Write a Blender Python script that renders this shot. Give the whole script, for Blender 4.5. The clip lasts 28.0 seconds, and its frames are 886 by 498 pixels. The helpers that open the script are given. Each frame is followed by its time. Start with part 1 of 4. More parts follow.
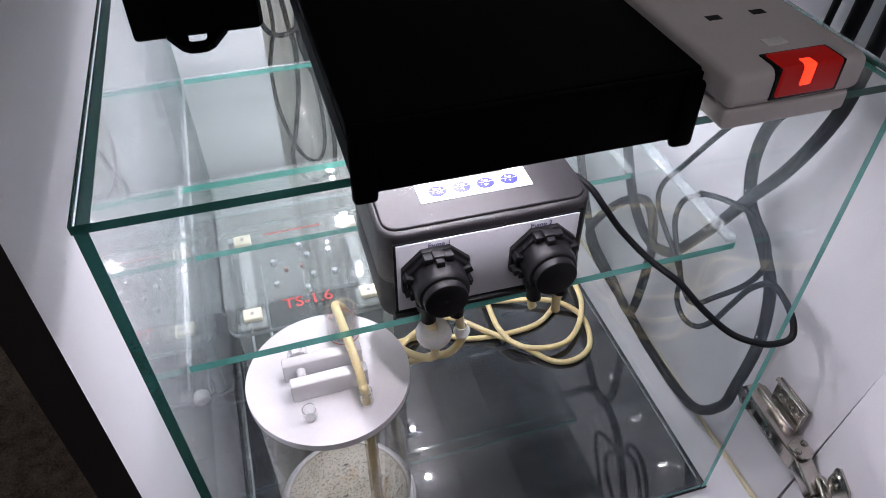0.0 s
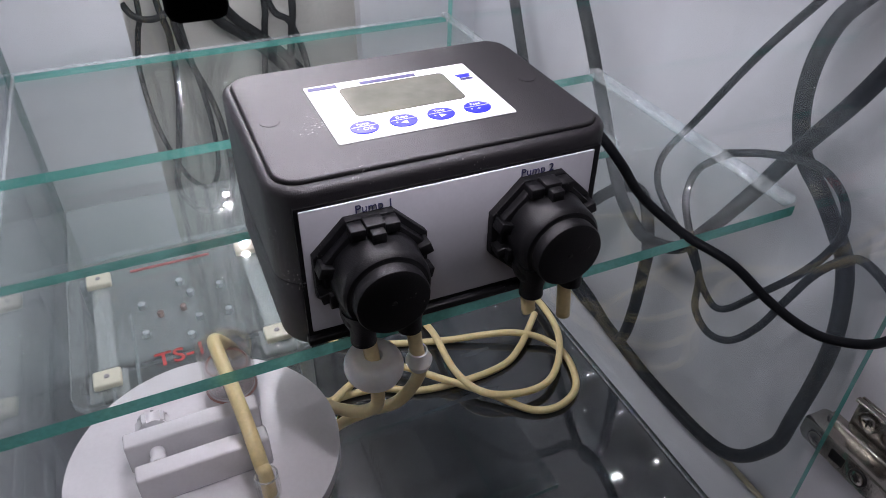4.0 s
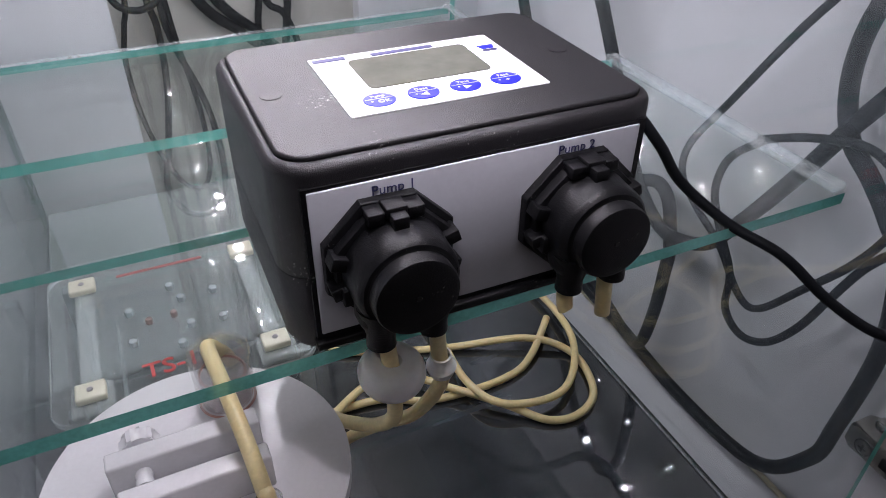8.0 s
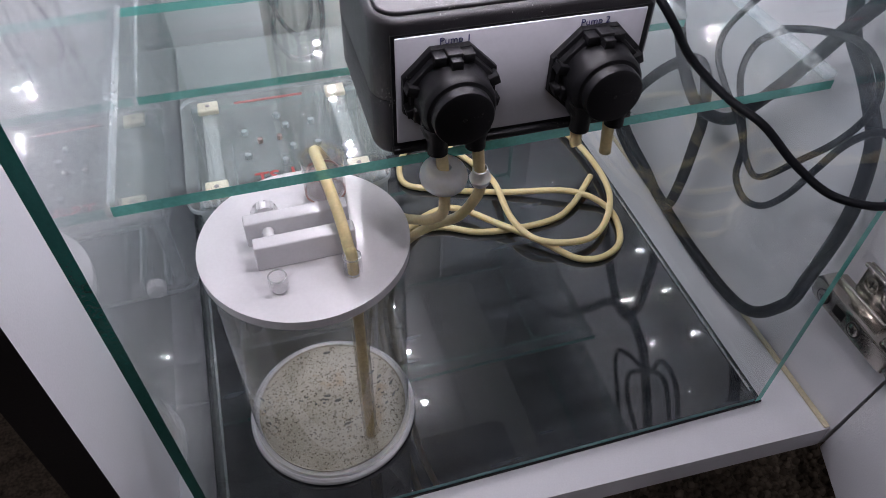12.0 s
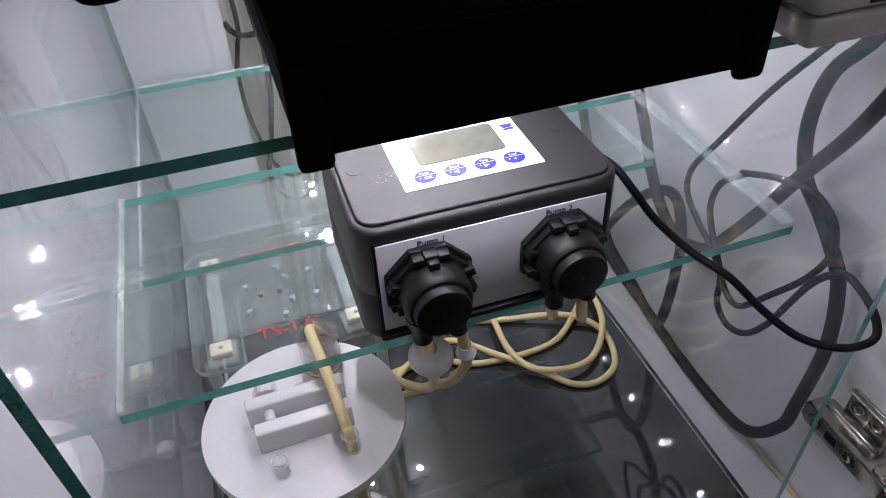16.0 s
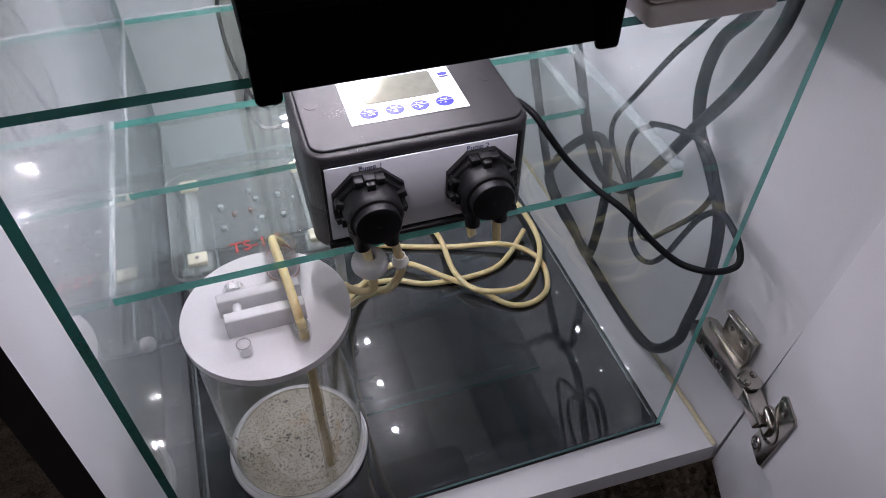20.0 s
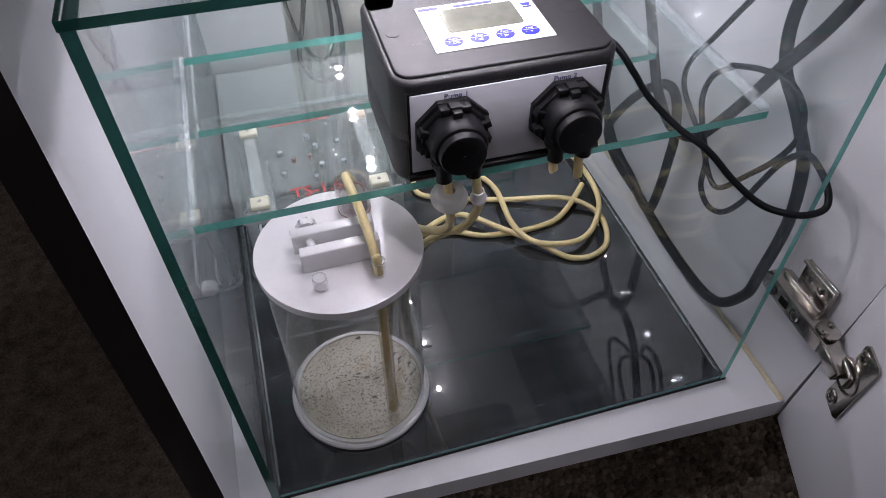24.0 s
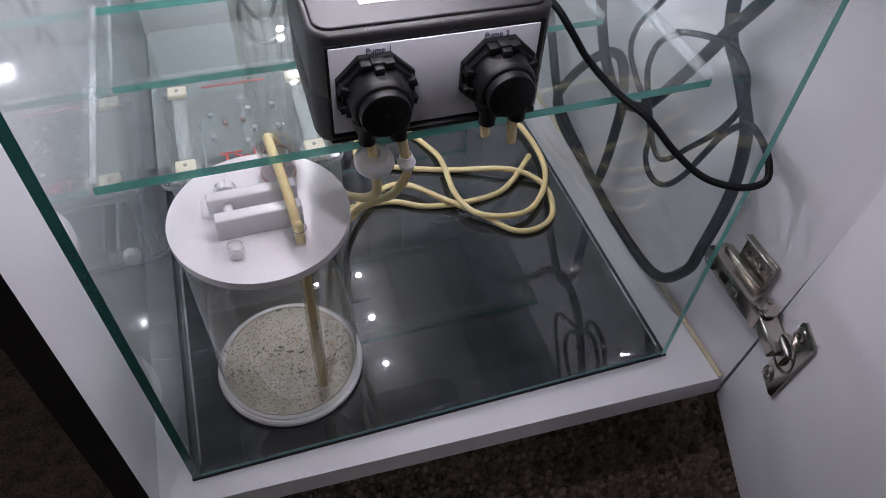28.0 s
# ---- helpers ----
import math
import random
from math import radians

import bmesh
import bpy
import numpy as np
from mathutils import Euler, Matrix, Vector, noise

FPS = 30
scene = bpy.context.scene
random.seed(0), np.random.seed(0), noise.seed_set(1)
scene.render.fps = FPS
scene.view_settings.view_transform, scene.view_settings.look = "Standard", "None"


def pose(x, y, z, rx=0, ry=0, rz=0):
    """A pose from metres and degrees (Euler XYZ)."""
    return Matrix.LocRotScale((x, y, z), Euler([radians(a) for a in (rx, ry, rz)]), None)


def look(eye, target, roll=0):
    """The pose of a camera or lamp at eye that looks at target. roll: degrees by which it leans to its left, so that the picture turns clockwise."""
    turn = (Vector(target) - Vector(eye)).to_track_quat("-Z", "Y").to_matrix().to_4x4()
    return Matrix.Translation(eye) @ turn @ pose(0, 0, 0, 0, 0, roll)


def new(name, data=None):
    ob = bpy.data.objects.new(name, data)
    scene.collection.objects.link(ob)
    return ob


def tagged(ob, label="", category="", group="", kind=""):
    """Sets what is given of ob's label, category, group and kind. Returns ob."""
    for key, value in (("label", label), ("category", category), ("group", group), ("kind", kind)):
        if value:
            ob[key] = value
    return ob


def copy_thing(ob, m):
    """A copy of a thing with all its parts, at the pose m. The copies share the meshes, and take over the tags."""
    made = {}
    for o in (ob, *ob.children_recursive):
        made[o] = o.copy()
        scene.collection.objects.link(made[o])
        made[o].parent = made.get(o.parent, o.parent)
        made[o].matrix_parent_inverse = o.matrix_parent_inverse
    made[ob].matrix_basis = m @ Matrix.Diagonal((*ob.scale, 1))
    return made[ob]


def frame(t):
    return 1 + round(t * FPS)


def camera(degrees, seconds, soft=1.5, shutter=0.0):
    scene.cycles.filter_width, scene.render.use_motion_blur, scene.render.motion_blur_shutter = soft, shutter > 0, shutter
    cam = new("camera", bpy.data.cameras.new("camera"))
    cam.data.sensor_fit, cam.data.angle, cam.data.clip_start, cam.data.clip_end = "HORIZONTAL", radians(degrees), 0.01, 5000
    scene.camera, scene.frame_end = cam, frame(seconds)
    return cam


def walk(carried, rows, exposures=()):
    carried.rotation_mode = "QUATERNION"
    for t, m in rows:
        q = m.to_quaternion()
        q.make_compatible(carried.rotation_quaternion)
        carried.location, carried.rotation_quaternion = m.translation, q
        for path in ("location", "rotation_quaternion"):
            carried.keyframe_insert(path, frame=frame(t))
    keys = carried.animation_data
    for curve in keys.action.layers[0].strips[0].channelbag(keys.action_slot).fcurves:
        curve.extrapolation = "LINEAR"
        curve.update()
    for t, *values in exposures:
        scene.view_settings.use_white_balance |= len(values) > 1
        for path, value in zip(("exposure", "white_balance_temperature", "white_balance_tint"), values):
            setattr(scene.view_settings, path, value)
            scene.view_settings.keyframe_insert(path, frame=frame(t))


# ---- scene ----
cam = camera(63.6, 28.0, soft=0.85)
PATH = [
    (0, (0.055, -0.222, 0.512), (0.486, 1.191, -0.836), 0.2),
    (0.5, (0.078, -0.172, 0.425), (0.589, 1.264, -0.871), -2.4),
    (1, (0.074, -0.152, 0.4), (0.571, 1.305, -0.877), -5.1),
    (1.5, (0.085, -0.135, 0.382), (0.797, 1.323, -0.788), -0.9),
    (2, (0.07, -0.127, 0.366), (0.769, 1.327, -0.817), 0.0),
    (2.5, (0.067, -0.127, 0.364), (0.748, 1.327, -0.829), 0.2),
    (3, (0.063, -0.131, 0.37), (0.682, 1.344, -0.829), 0.1),
    (3.5, (0.07, -0.133, 0.375), (0.704, 1.34, -0.819), 0.9),
    (4, (0.078, -0.131, 0.382), (0.74, 1.328, -0.815), 0.8),
    (4.5, (0.076, -0.122, 0.381), (0.74, 1.35, -0.8), 1.9),
    (6.5, (0.084, -0.113, 0.361), (0.763, 1.38, -0.783), 0.8),
    (7, (0.08, -0.113, 0.359), (0.751, 1.375, -0.797), 0.4),
    (7.5, (0.079, -0.111, 0.361), (0.764, 1.366, -0.802), -0.9),
    (8, (0.077, -0.108, 0.359), (0.766, 1.356, -0.816), 0.7),
    (8.5, (0.076, -0.107, 0.349), (0.747, 1.359, -0.834), 1.1),
    (9, (0.061, -0.121, 0.345), (0.622, 1.272, -0.976), 0.9),
    (9.5, (0.035, -0.115, 0.283), (0.545, 1.133, -1.195), 6.0),
    (10, (0.03, -0.129, 0.286), (0.468, 1.12, -1.214), 5.7),
    (10.5, (0.037, -0.136, 0.295), (0.456, 1.135, -1.192), 4.6),
    (11, (0.039, -0.144, 0.314), (0.445, 1.175, -1.134), 2.7),
    (11.5, (0.051, -0.171, 0.366), (0.491, 1.135, -1.084), 3.1),
    (13.5, (0.079, -0.196, 0.428), (0.384, 1.19, -0.982), -6.3),
    (14, (0.098, -0.191, 0.435), (0.48, 1.197, -0.953), -6.2),
    (14.5, (0.101, -0.179, 0.445), (0.523, 1.237, -0.903), -7.7),
    (15, (0.106, -0.173, 0.451), (0.477, 1.279, -0.872), -12.6),
    (15.5, (0.102, -0.168, 0.46), (0.493, 1.314, -0.824), -12.7),
    (16, (0.073, -0.173, 0.447), (0.519, 1.292, -0.84), -3.0),
    (16.5, (0.062, -0.194, 0.447), (0.537, 1.263, -0.838), 2.5),
    (17, (0.058, -0.231, 0.471), (0.52, 1.177, -0.873), 2.6),
    (17.5, (0.057, -0.263, 0.497), (0.502, 1.141, -0.856), 3.5),
    (18, (0.057, -0.274, 0.514), (0.442, 1.108, -0.88), 1.1),
    (18.5, (0.062, -0.27, 0.501), (0.456, 1.09, -0.912), 2.4),
    (19, (0.072, -0.251, 0.495), (0.482, 1.099, -0.923), 1.1),
    (19.5, (0.075, -0.24, 0.482), (0.515, 1.107, -0.929), 0.6),
    (20, (0.078, -0.236, 0.486), (0.536, 1.107, -0.924), 0.7),
    (20.5, (0.08, -0.244, 0.492), (0.528, 1.133, -0.887), -0.9),
    (22.5, (0.074, -0.248, 0.493), (0.501, 1.14, -0.882), -1.4),
    (23, (0.06, -0.246, 0.482), (0.44, 1.123, -0.926), -0.8),
    (23.5, (0.051, -0.238, 0.471), (0.44, 1.088, -0.975), -0.5),
    (24, (0.046, -0.237, 0.465), (0.425, 1.079, -0.992), -0.3),
    (24.5, (0.045, -0.237, 0.461), (0.422, 1.081, -0.996), -0.1),
    (25, (0.054, -0.236, 0.46), (0.441, 1.073, -1.002), -0.2),
    (25.5, (0.058, -0.232, 0.459), (0.454, 1.076, -1.002), -1.0),
    (26, (0.071, -0.231, 0.455), (0.488, 1.054, -1.021), -0.3),
    (26.5, (0.067, -0.232, 0.453), (0.495, 1.052, -1.02), 0.9),
    (27, (0.07, -0.234, 0.452), (0.521, 1.04, -1.022), 2.3),
    (27.5, (0.069, -0.232, 0.447), (0.532, 1.036, -1.028), 3.6),
    (28, (0.069, -0.232, 0.447), (0.53, 1.008, -1.054), 3.7),
]
walk(cam, [(t, look(eye, target, roll)) for t, eye, target, roll in PATH],
     [(0, 0.88), (0.6, 0.34), (1.2, -0.02), (8.5, -0.04), (9.1, 0.04), (9.7, 0.34), (11.2, 0.38), (13.5, 0.18), (16, 0.20), (18, 0.30), (20, 0.30), (22, 0.28), (24.5, 0.28), (28, 0.26)])

# ---- world, exposure, room light ----
world = bpy.data.worlds.new("world")
scene.world = world
world.use_nodes = True
world.node_tree.nodes["Background"].inputs[0].default_value = (0.62, 0.62, 0.70, 1)
world.node_tree.nodes["Background"].inputs[1].default_value = 0.02
scene.view_settings.exposure = 0.0
scene.cycles.transparent_max_bounces = 32
scene.cycles.sample_clamp_indirect = 700.0

# ---- numbers of the place (metres; z = 0 is the upper side of the sump's floor) ----
XL, XR, YB, ZT = -0.003, 0.333, 0.435, 0.351      # sump: inner left, inner right, inner back, rim
WALL_L, WALL_R, WALL_B = -0.030, 0.371, 0.452     # cabinet: inner faces
BASE_TOP, CARPET = -0.0064, -0.105
SHELF_A, SHELF_B = 0.2063, 0.172                   # upper sides of the two glass shelves
LED_POWER, ROOM_POWER = 1150.0, 470.0                 # brightness of the LED chips and of the added, unseen room fill lamps


# ---- materials ----
def material(name):
    m = bpy.data.materials.new(name)
    m.use_nodes = True
    return m, m.node_tree, m.node_tree.nodes["Principled BSDF"]


def node(t, kind, **kw):
    n = t.nodes.new(kind)
    for k, v in kw.items():
        n.inputs[k.replace("_", " ")].default_value = v
    return n


def coords(t):
    return t.nodes.new("ShaderNodeTexCoord").outputs["Object"]


def surface(name, colour, rough=0.5, metal=0.0, vary=0.12, scale=40.0, bump=0.1, fine=600.0, spec=0.5, trans=0.0, sss=0.0, dust=0.0, coat=0.0):
    """A surface with a broad and a fine variation of colour, roughness and relief."""
    m, t, b = material(name)
    c = coords(t)
    broad, grain = node(t, "ShaderNodeTexNoise", Scale=scale, Detail=4.0), node(t, "ShaderNodeTexNoise", Scale=fine, Detail=3.0)
    t.links.new(c, broad.inputs["Vector"]); t.links.new(c, grain.inputs["Vector"])
    both = node(t, "ShaderNodeMath"); both.operation = "ADD"
    t.links.new(broad.outputs["Fac"], both.inputs[0]); t.links.new(grain.outputs["Fac"], both.inputs[1])
    ramp = t.nodes.new("ShaderNodeValToRGB")
    lo, hi = [max(0, v * (1 - vary)) for v in colour], [min(1, v * (1 + vary)) for v in colour]
    ramp.color_ramp.elements[0].position, ramp.color_ramp.elements[1].position = 0.35, 0.65
    ramp.color_ramp.elements[0].color, ramp.color_ramp.elements[1].color = (*lo, 1), (*hi, 1)
    half = node(t, "ShaderNodeMath"); half.operation = "MULTIPLY"; half.inputs[1].default_value = 0.5
    t.links.new(both.outputs[0], half.inputs[0]); t.links.new(half.outputs[0], ramp.inputs[0])
    out = ramp.outputs[0]
    if dust:
        specks, wide = node(t, "ShaderNodeTexNoise", Scale=1100.0, Detail=2.0), node(t, "ShaderNodeTexNoise", Scale=25.0, Detail=2.0)
        t.links.new(c, specks.inputs["Vector"]); t.links.new(c, wide.inputs["Vector"])
        mul = node(t, "ShaderNodeMath"); mul.operation = "MULTIPLY"
        t.links.new(specks.outputs["Fac"], mul.inputs[0]); t.links.new(wide.outputs["Fac"], mul.inputs[1])
        cut = t.nodes.new("ShaderNodeValToRGB")
        cut.color_ramp.elements[0].position, cut.color_ramp.elements[1].position = 0.36, 0.44
        cut.color_ramp.elements[1].color = (dust, dust, dust, 1)
        t.links.new(mul.outputs[0], cut.inputs[0])
        mix = t.nodes.new("ShaderNodeMix"); mix.data_type = "RGBA"
        mix.inputs[7].default_value = (0.4, 0.39, 0.38, 1)
        t.links.new(cut.outputs[0], mix.inputs[0]); t.links.new(out, mix.inputs[6])
        out = mix.outputs[2]
    t.links.new(out, b.inputs["Base Color"])
    rr = node(t, "ShaderNodeMapRange"); rr.inputs[3].default_value, rr.inputs[4].default_value = max(0.0, rough - 0.12 * rough), min(1, rough + 0.15 * rough)
    t.links.new(broad.outputs["Fac"], rr.inputs[0]); t.links.new(rr.outputs[0], b.inputs["Roughness"])
    b.inputs["Metallic"].default_value = metal
    b.inputs["Specular IOR Level"].default_value = spec
    b.inputs["Transmission Weight"].default_value = trans
    b.inputs["Subsurface Weight"].default_value = sss
    b.inputs["Subsurface Radius"].default_value = (0.004, 0.003, 0.002)
    b.inputs["Coat Weight"].default_value = coat
    b.inputs["Coat Roughness"].default_value = 0.01
    if bump:
        k = node(t, "ShaderNodeBump", Strength=bump, Distance=0.0006)
        t.links.new(grain.outputs["Fac"], k.inputs["Height"]); t.links.new(k.outputs[0], b.inputs["Normal"])
    return m


def clear(name, tint, rough=0.012, gain=1.0, haze=0.0, even=False, graze=0.95, haze_tint=(0.75, 0.8, 0.78)):
    """A clear sheet: it lets light straight through with a slight tint and mirrors by Fresnel; a haze mixed in scatters
    a little light.
    """
    m, t, b = material(name)
    t.nodes.remove(b)
    see, gloss, mix = node(t, "ShaderNodeBsdfTransparent", Color=(*tint, 1)), node(t, "ShaderNodeBsdfGlossy", Roughness=rough), t.nodes.new("ShaderNodeMixShader")
    f = node(t, "ShaderNodeLayerWeight", Blend=0.5)
    p5 = node(t, "ShaderNodeMath"); p5.operation = "POWER"; p5.inputs[1].default_value = 5.0
    g = node(t, "ShaderNodeMath"); g.operation = "MULTIPLY_ADD"; g.inputs[1].default_value, g.inputs[2].default_value = graze, 0.045 * gain
    t.links.new(f.outputs["Facing"], p5.inputs[0]); t.links.new(p5.outputs[0], g.inputs[0]); t.links.new(g.outputs[0], mix.inputs[0])
    t.links.new(see.outputs[0], mix.inputs[1]); t.links.new(gloss.outputs[0], mix.inputs[2])
    last = mix.outputs[0]
    if haze:
        d, mx = node(t, "ShaderNodeBsdfDiffuse", Color=(*haze_tint, 1)), t.nodes.new("ShaderNodeMixShader")
        n1, n2 = node(t, "ShaderNodeTexNoise", Scale=14.0, Detail=5.0), node(t, "ShaderNodeTexNoise", Scale=260.0, Detail=2.0)
        c = coords(t)
        t.links.new(c, n1.inputs["Vector"]); t.links.new(c, n2.inputs["Vector"])
        mu = node(t, "ShaderNodeMath"); mu.operation = "MULTIPLY"
        t.links.new(n1.outputs["Fac"], mu.inputs[0]); t.links.new(n2.outputs["Fac"], mu.inputs[1])
        s = node(t, "ShaderNodeMapRange"); s.inputs[1].default_value, s.inputs[2].default_value, s.inputs[4].default_value = 0.1, 0.45, haze
        t.links.new(mu.outputs[0], s.inputs[0]); t.links.new(s.outputs[0], mx.inputs[0])
        if even:
            s.inputs[3].default_value = haze * 0.85
        t.links.new(last, mx.inputs[1]); t.links.new(d.outputs[0], mx.inputs[2])
        last = mx.outputs[0]
    t.links.new(last, t.nodes["Material Output"].inputs[0])
    return m


LAMINATE = surface("white_laminate", (0.70, 0.69, 0.73), rough=0.38, vary=0.03, scale=6.0, bump=0.22, fine=900.0)
LAMINATE_EDGE = surface("laminate_edge", (0.30, 0.28, 0.29), rough=0.5, vary=0.06, bump=0.2)
# Haze on the shelves and side panes paints in pale, bluish reflected light.
GLASS = clear("float_glass", (0.975, 0.992, 0.984), haze=0.026, gain=1.15, graze=0.9)
SIDE_GLASS = clear("side_glass", (0.977, 0.992, 0.985), haze=0.042, gain=1.9, graze=0.9, haze_tint=(0.60, 0.70, 0.84))
COVER_GLASS = clear("cover_glass", (0.977, 0.992, 0.985), haze=0.007, gain=0.8, graze=0.6)
# Lit and dim copies of one glass edge; the light sits in the colour.
PANE_EDGE_LIT = surface("lit_pane_edge", (0.16, 0.56, 0.48), rough=0.12, vary=0.15, scale=60.0, bump=0.15, spec=0.8, trans=0.2)
GLASS_EDGE = surface("glass_edge", (0.13, 0.50, 0.43), rough=0.12, vary=0.15, scale=60.0, bump=0.15, spec=0.8, trans=0.35)
GLASS_EDGE_DIM = surface("dim_glass_edge", (0.009, 0.085, 0.068), rough=0.12, vary=0.10, scale=60.0, bump=0.15, spec=0.8, trans=0.2)
FLOOR_EDGE = surface("floor_glass_edge", (0.07, 0.20, 0.20), rough=0.12, vary=0.2, scale=60.0, bump=0.15, spec=0.8)
SEAM = clear("clear_silicone", (0.93, 0.97, 0.985), rough=0.15, gain=1.5, haze=0.34)
STRIP = clear("translucent_strip", (0.93, 0.94, 0.95), rough=0.1, gain=1.3, haze=0.26, even=True)
BLACK_GLASS = surface("black_backed_glass", (0.017, 0.020, 0.025), rough=0.26, vary=0.15, scale=3.0, bump=0.0, fine=30.0, spec=0.22, coat=1.0)
BLACK_GLASS.node_tree.nodes["Principled BSDF"].inputs["Coat IOR"].default_value = 1.85


def paint_streaks(m):
    """Paints faint smudges and streaks of reflected light into a dark glass's colour."""
    t = m.node_tree
    b = t.nodes["Principled BSDF"]
    mp = t.nodes.new("ShaderNodeMapping")
    mp.inputs["Scale"].default_value, mp.inputs["Rotation"].default_value = (5.0, 75.0, 5.0), (0, 0, 0.06)
    streak, patch, mul = node(t, "ShaderNodeTexNoise", Scale=1.0, Detail=5.0), node(t, "ShaderNodeTexNoise", Scale=9.0, Detail=3.0), node(t, "ShaderNodeMath")
    mul.operation = "MULTIPLY"
    c = coords(t)
    t.links.new(c, mp.inputs[0]); t.links.new(mp.outputs[0], streak.inputs["Vector"]); t.links.new(c, patch.inputs["Vector"])
    t.links.new(streak.outputs["Fac"], mul.inputs[0]); t.links.new(patch.outputs["Fac"], mul.inputs[1])
    r = t.nodes.new("ShaderNodeValToRGB")
    r.color_ramp.elements[0].position, r.color_ramp.elements[1].position = 0.17, 0.42
    r.color_ramp.elements[0].color, r.color_ramp.elements[1].color = (0.005, 0.006, 0.008, 1), (0.045, 0.052, 0.062, 1)
    t.links.new(mul.outputs[0], r.inputs[0]); t.links.new(r.outputs[0], b.inputs["Base Color"])
    b.inputs["Coat Roughness"].default_value = 0.022


paint_streaks(BLACK_GLASS)
MAT = surface("black_foam", (0.012, 0.012, 0.013), rough=0.9, bump=0.4)
ABS = surface("black_textured_plastic", (0.013, 0.012, 0.014), rough=0.45, vary=0.2, scale=30.0, bump=0.36, fine=2600.0, dust=0.75)
ABS_SMOOTH = surface("black_smooth_plastic", (0.005, 0.005, 0.006), rough=0.42, vary=0.2, bump=0.2, fine=1800.0, dust=0.28, spec=0.24)
BLACK_METAL = surface("black_painted_case", (0.0012, 0.0012, 0.0014), rough=0.7, vary=0.2, bump=0.1, spec=0.03)
RUBBER = surface("black_cable_rubber", (0.006, 0.007, 0.009), rough=0.5, vary=0.2, bump=0.15, spec=0.18)
REFLECTOR = surface("reflector_plate", (0.20, 0.20, 0.21), rough=0.45, vary=0.06, bump=0.05)
BOARD = surface("dark_circuit_board", (0.07, 0.07, 0.075), rough=0.4, vary=0.1, bump=0.05)
PANEL = surface("pale_grey_panel", (0.46, 0.46, 0.50), rough=0.5, vary=0.03, bump=0.05)
LABEL = surface("white_label", (0.62, 0.62, 0.64), rough=0.4, vary=0.02, bump=0.03)
BLUE = surface("blue_print", (0.010, 0.012, 0.50), rough=0.4, vary=0.05, bump=0.0)
NAVY = surface("navy_print", (0.03, 0.03, 0.11), rough=0.5, vary=0.05, bump=0.0)
RED = surface("red_print", (0.50, 0.05, 0.05), rough=0.5, vary=0.1, bump=0.0)
FADED_RED = surface("faded_red_print", (0.38, 0.13, 0.13), rough=0.5, vary=0.2, bump=0.0)
RUSTY = surface("reddish_clear_screw", (0.55, 0.43, 0.41), rough=0.2, vary=0.2, bump=0.05, trans=0.4)
LCD = surface("grey_display", (0.105, 0.108, 0.092), rough=0.16, vary=0.12, scale=60.0, bump=0.25, fine=120.0)
LCD.node_tree.nodes["Principled BSDF"].inputs["Specular Tint"].default_value = (0.55, 0.46, 0.08, 1)     # the film throws light back yellow
TUBE = surface("yellowed_silicone_tube", (0.72, 0.59, 0.31), rough=0.35, vary=0.10, scale=25.0, bump=0.08, sss=0.25)
FROSTED = surface("translucent_silicone", (0.82, 0.81, 0.79), rough=0.3, vary=0.05, bump=0.05, trans=0.2, sss=0.3)
WHITE = surface("white_acrylic", (0.66, 0.645, 0.665), rough=0.22, vary=0.03, scale=18.0, bump=0.04)
ACRYLIC = clear("clear_acrylic", (0.975, 0.98, 0.98), haze=0.085, gain=2.0)
ACRYLIC_EDGE = surface("polished_acrylic_edge", (0.68, 0.74, 0.76), rough=0.15, vary=0.1, bump=0.1, trans=0.55)
CREAM = surface("cream_plastic_clip", (0.72, 0.68, 0.55), rough=0.35, vary=0.05, bump=0.05)
NICKEL = surface("nickel_plated_steel", (0.42, 0.395, 0.36), rough=0.2, metal=1.0, vary=0.1, scale=50.0, bump=0.08, fine=900.0)
# Dark metal whose colour carries the shade inside recesses and slots
DARK_STEEL = surface("recess_shade_steel", (0.05, 0.05, 0.05), rough=0.4, metal=1.0, bump=0.05)
OFF_WHITE = surface("off_white_plastic", (0.58, 0.53, 0.51), rough=0.38, vary=0.03, bump=0.06)
GLUE = surface("yellowed_glue_line", (0.62, 0.55, 0.38), rough=0.5, vary=0.15, scale=80.0, bump=0.5)
ROOM = surface("grey_room_wall", (0.30, 0.29, 0.30), rough=0.8, vary=0.1, scale=2.0, bump=0.1)
CEIL = surface("ceiling_paint", (0.55, 0.55, 0.56), rough=0.8, vary=0.05, scale=2.0, bump=0.1)
GREY_BACK = surface("grey_plaster", (0.52, 0.50, 0.47), rough=0.7, vary=0.12, scale=12.0, bump=0.3)


CARPET_MAT = surface("brown_carpet", (0.105, 0.082, 0.065), rough=0.95, vary=0.55, scale=90.0, bump=1.0, fine=420.0, spec=0.1)


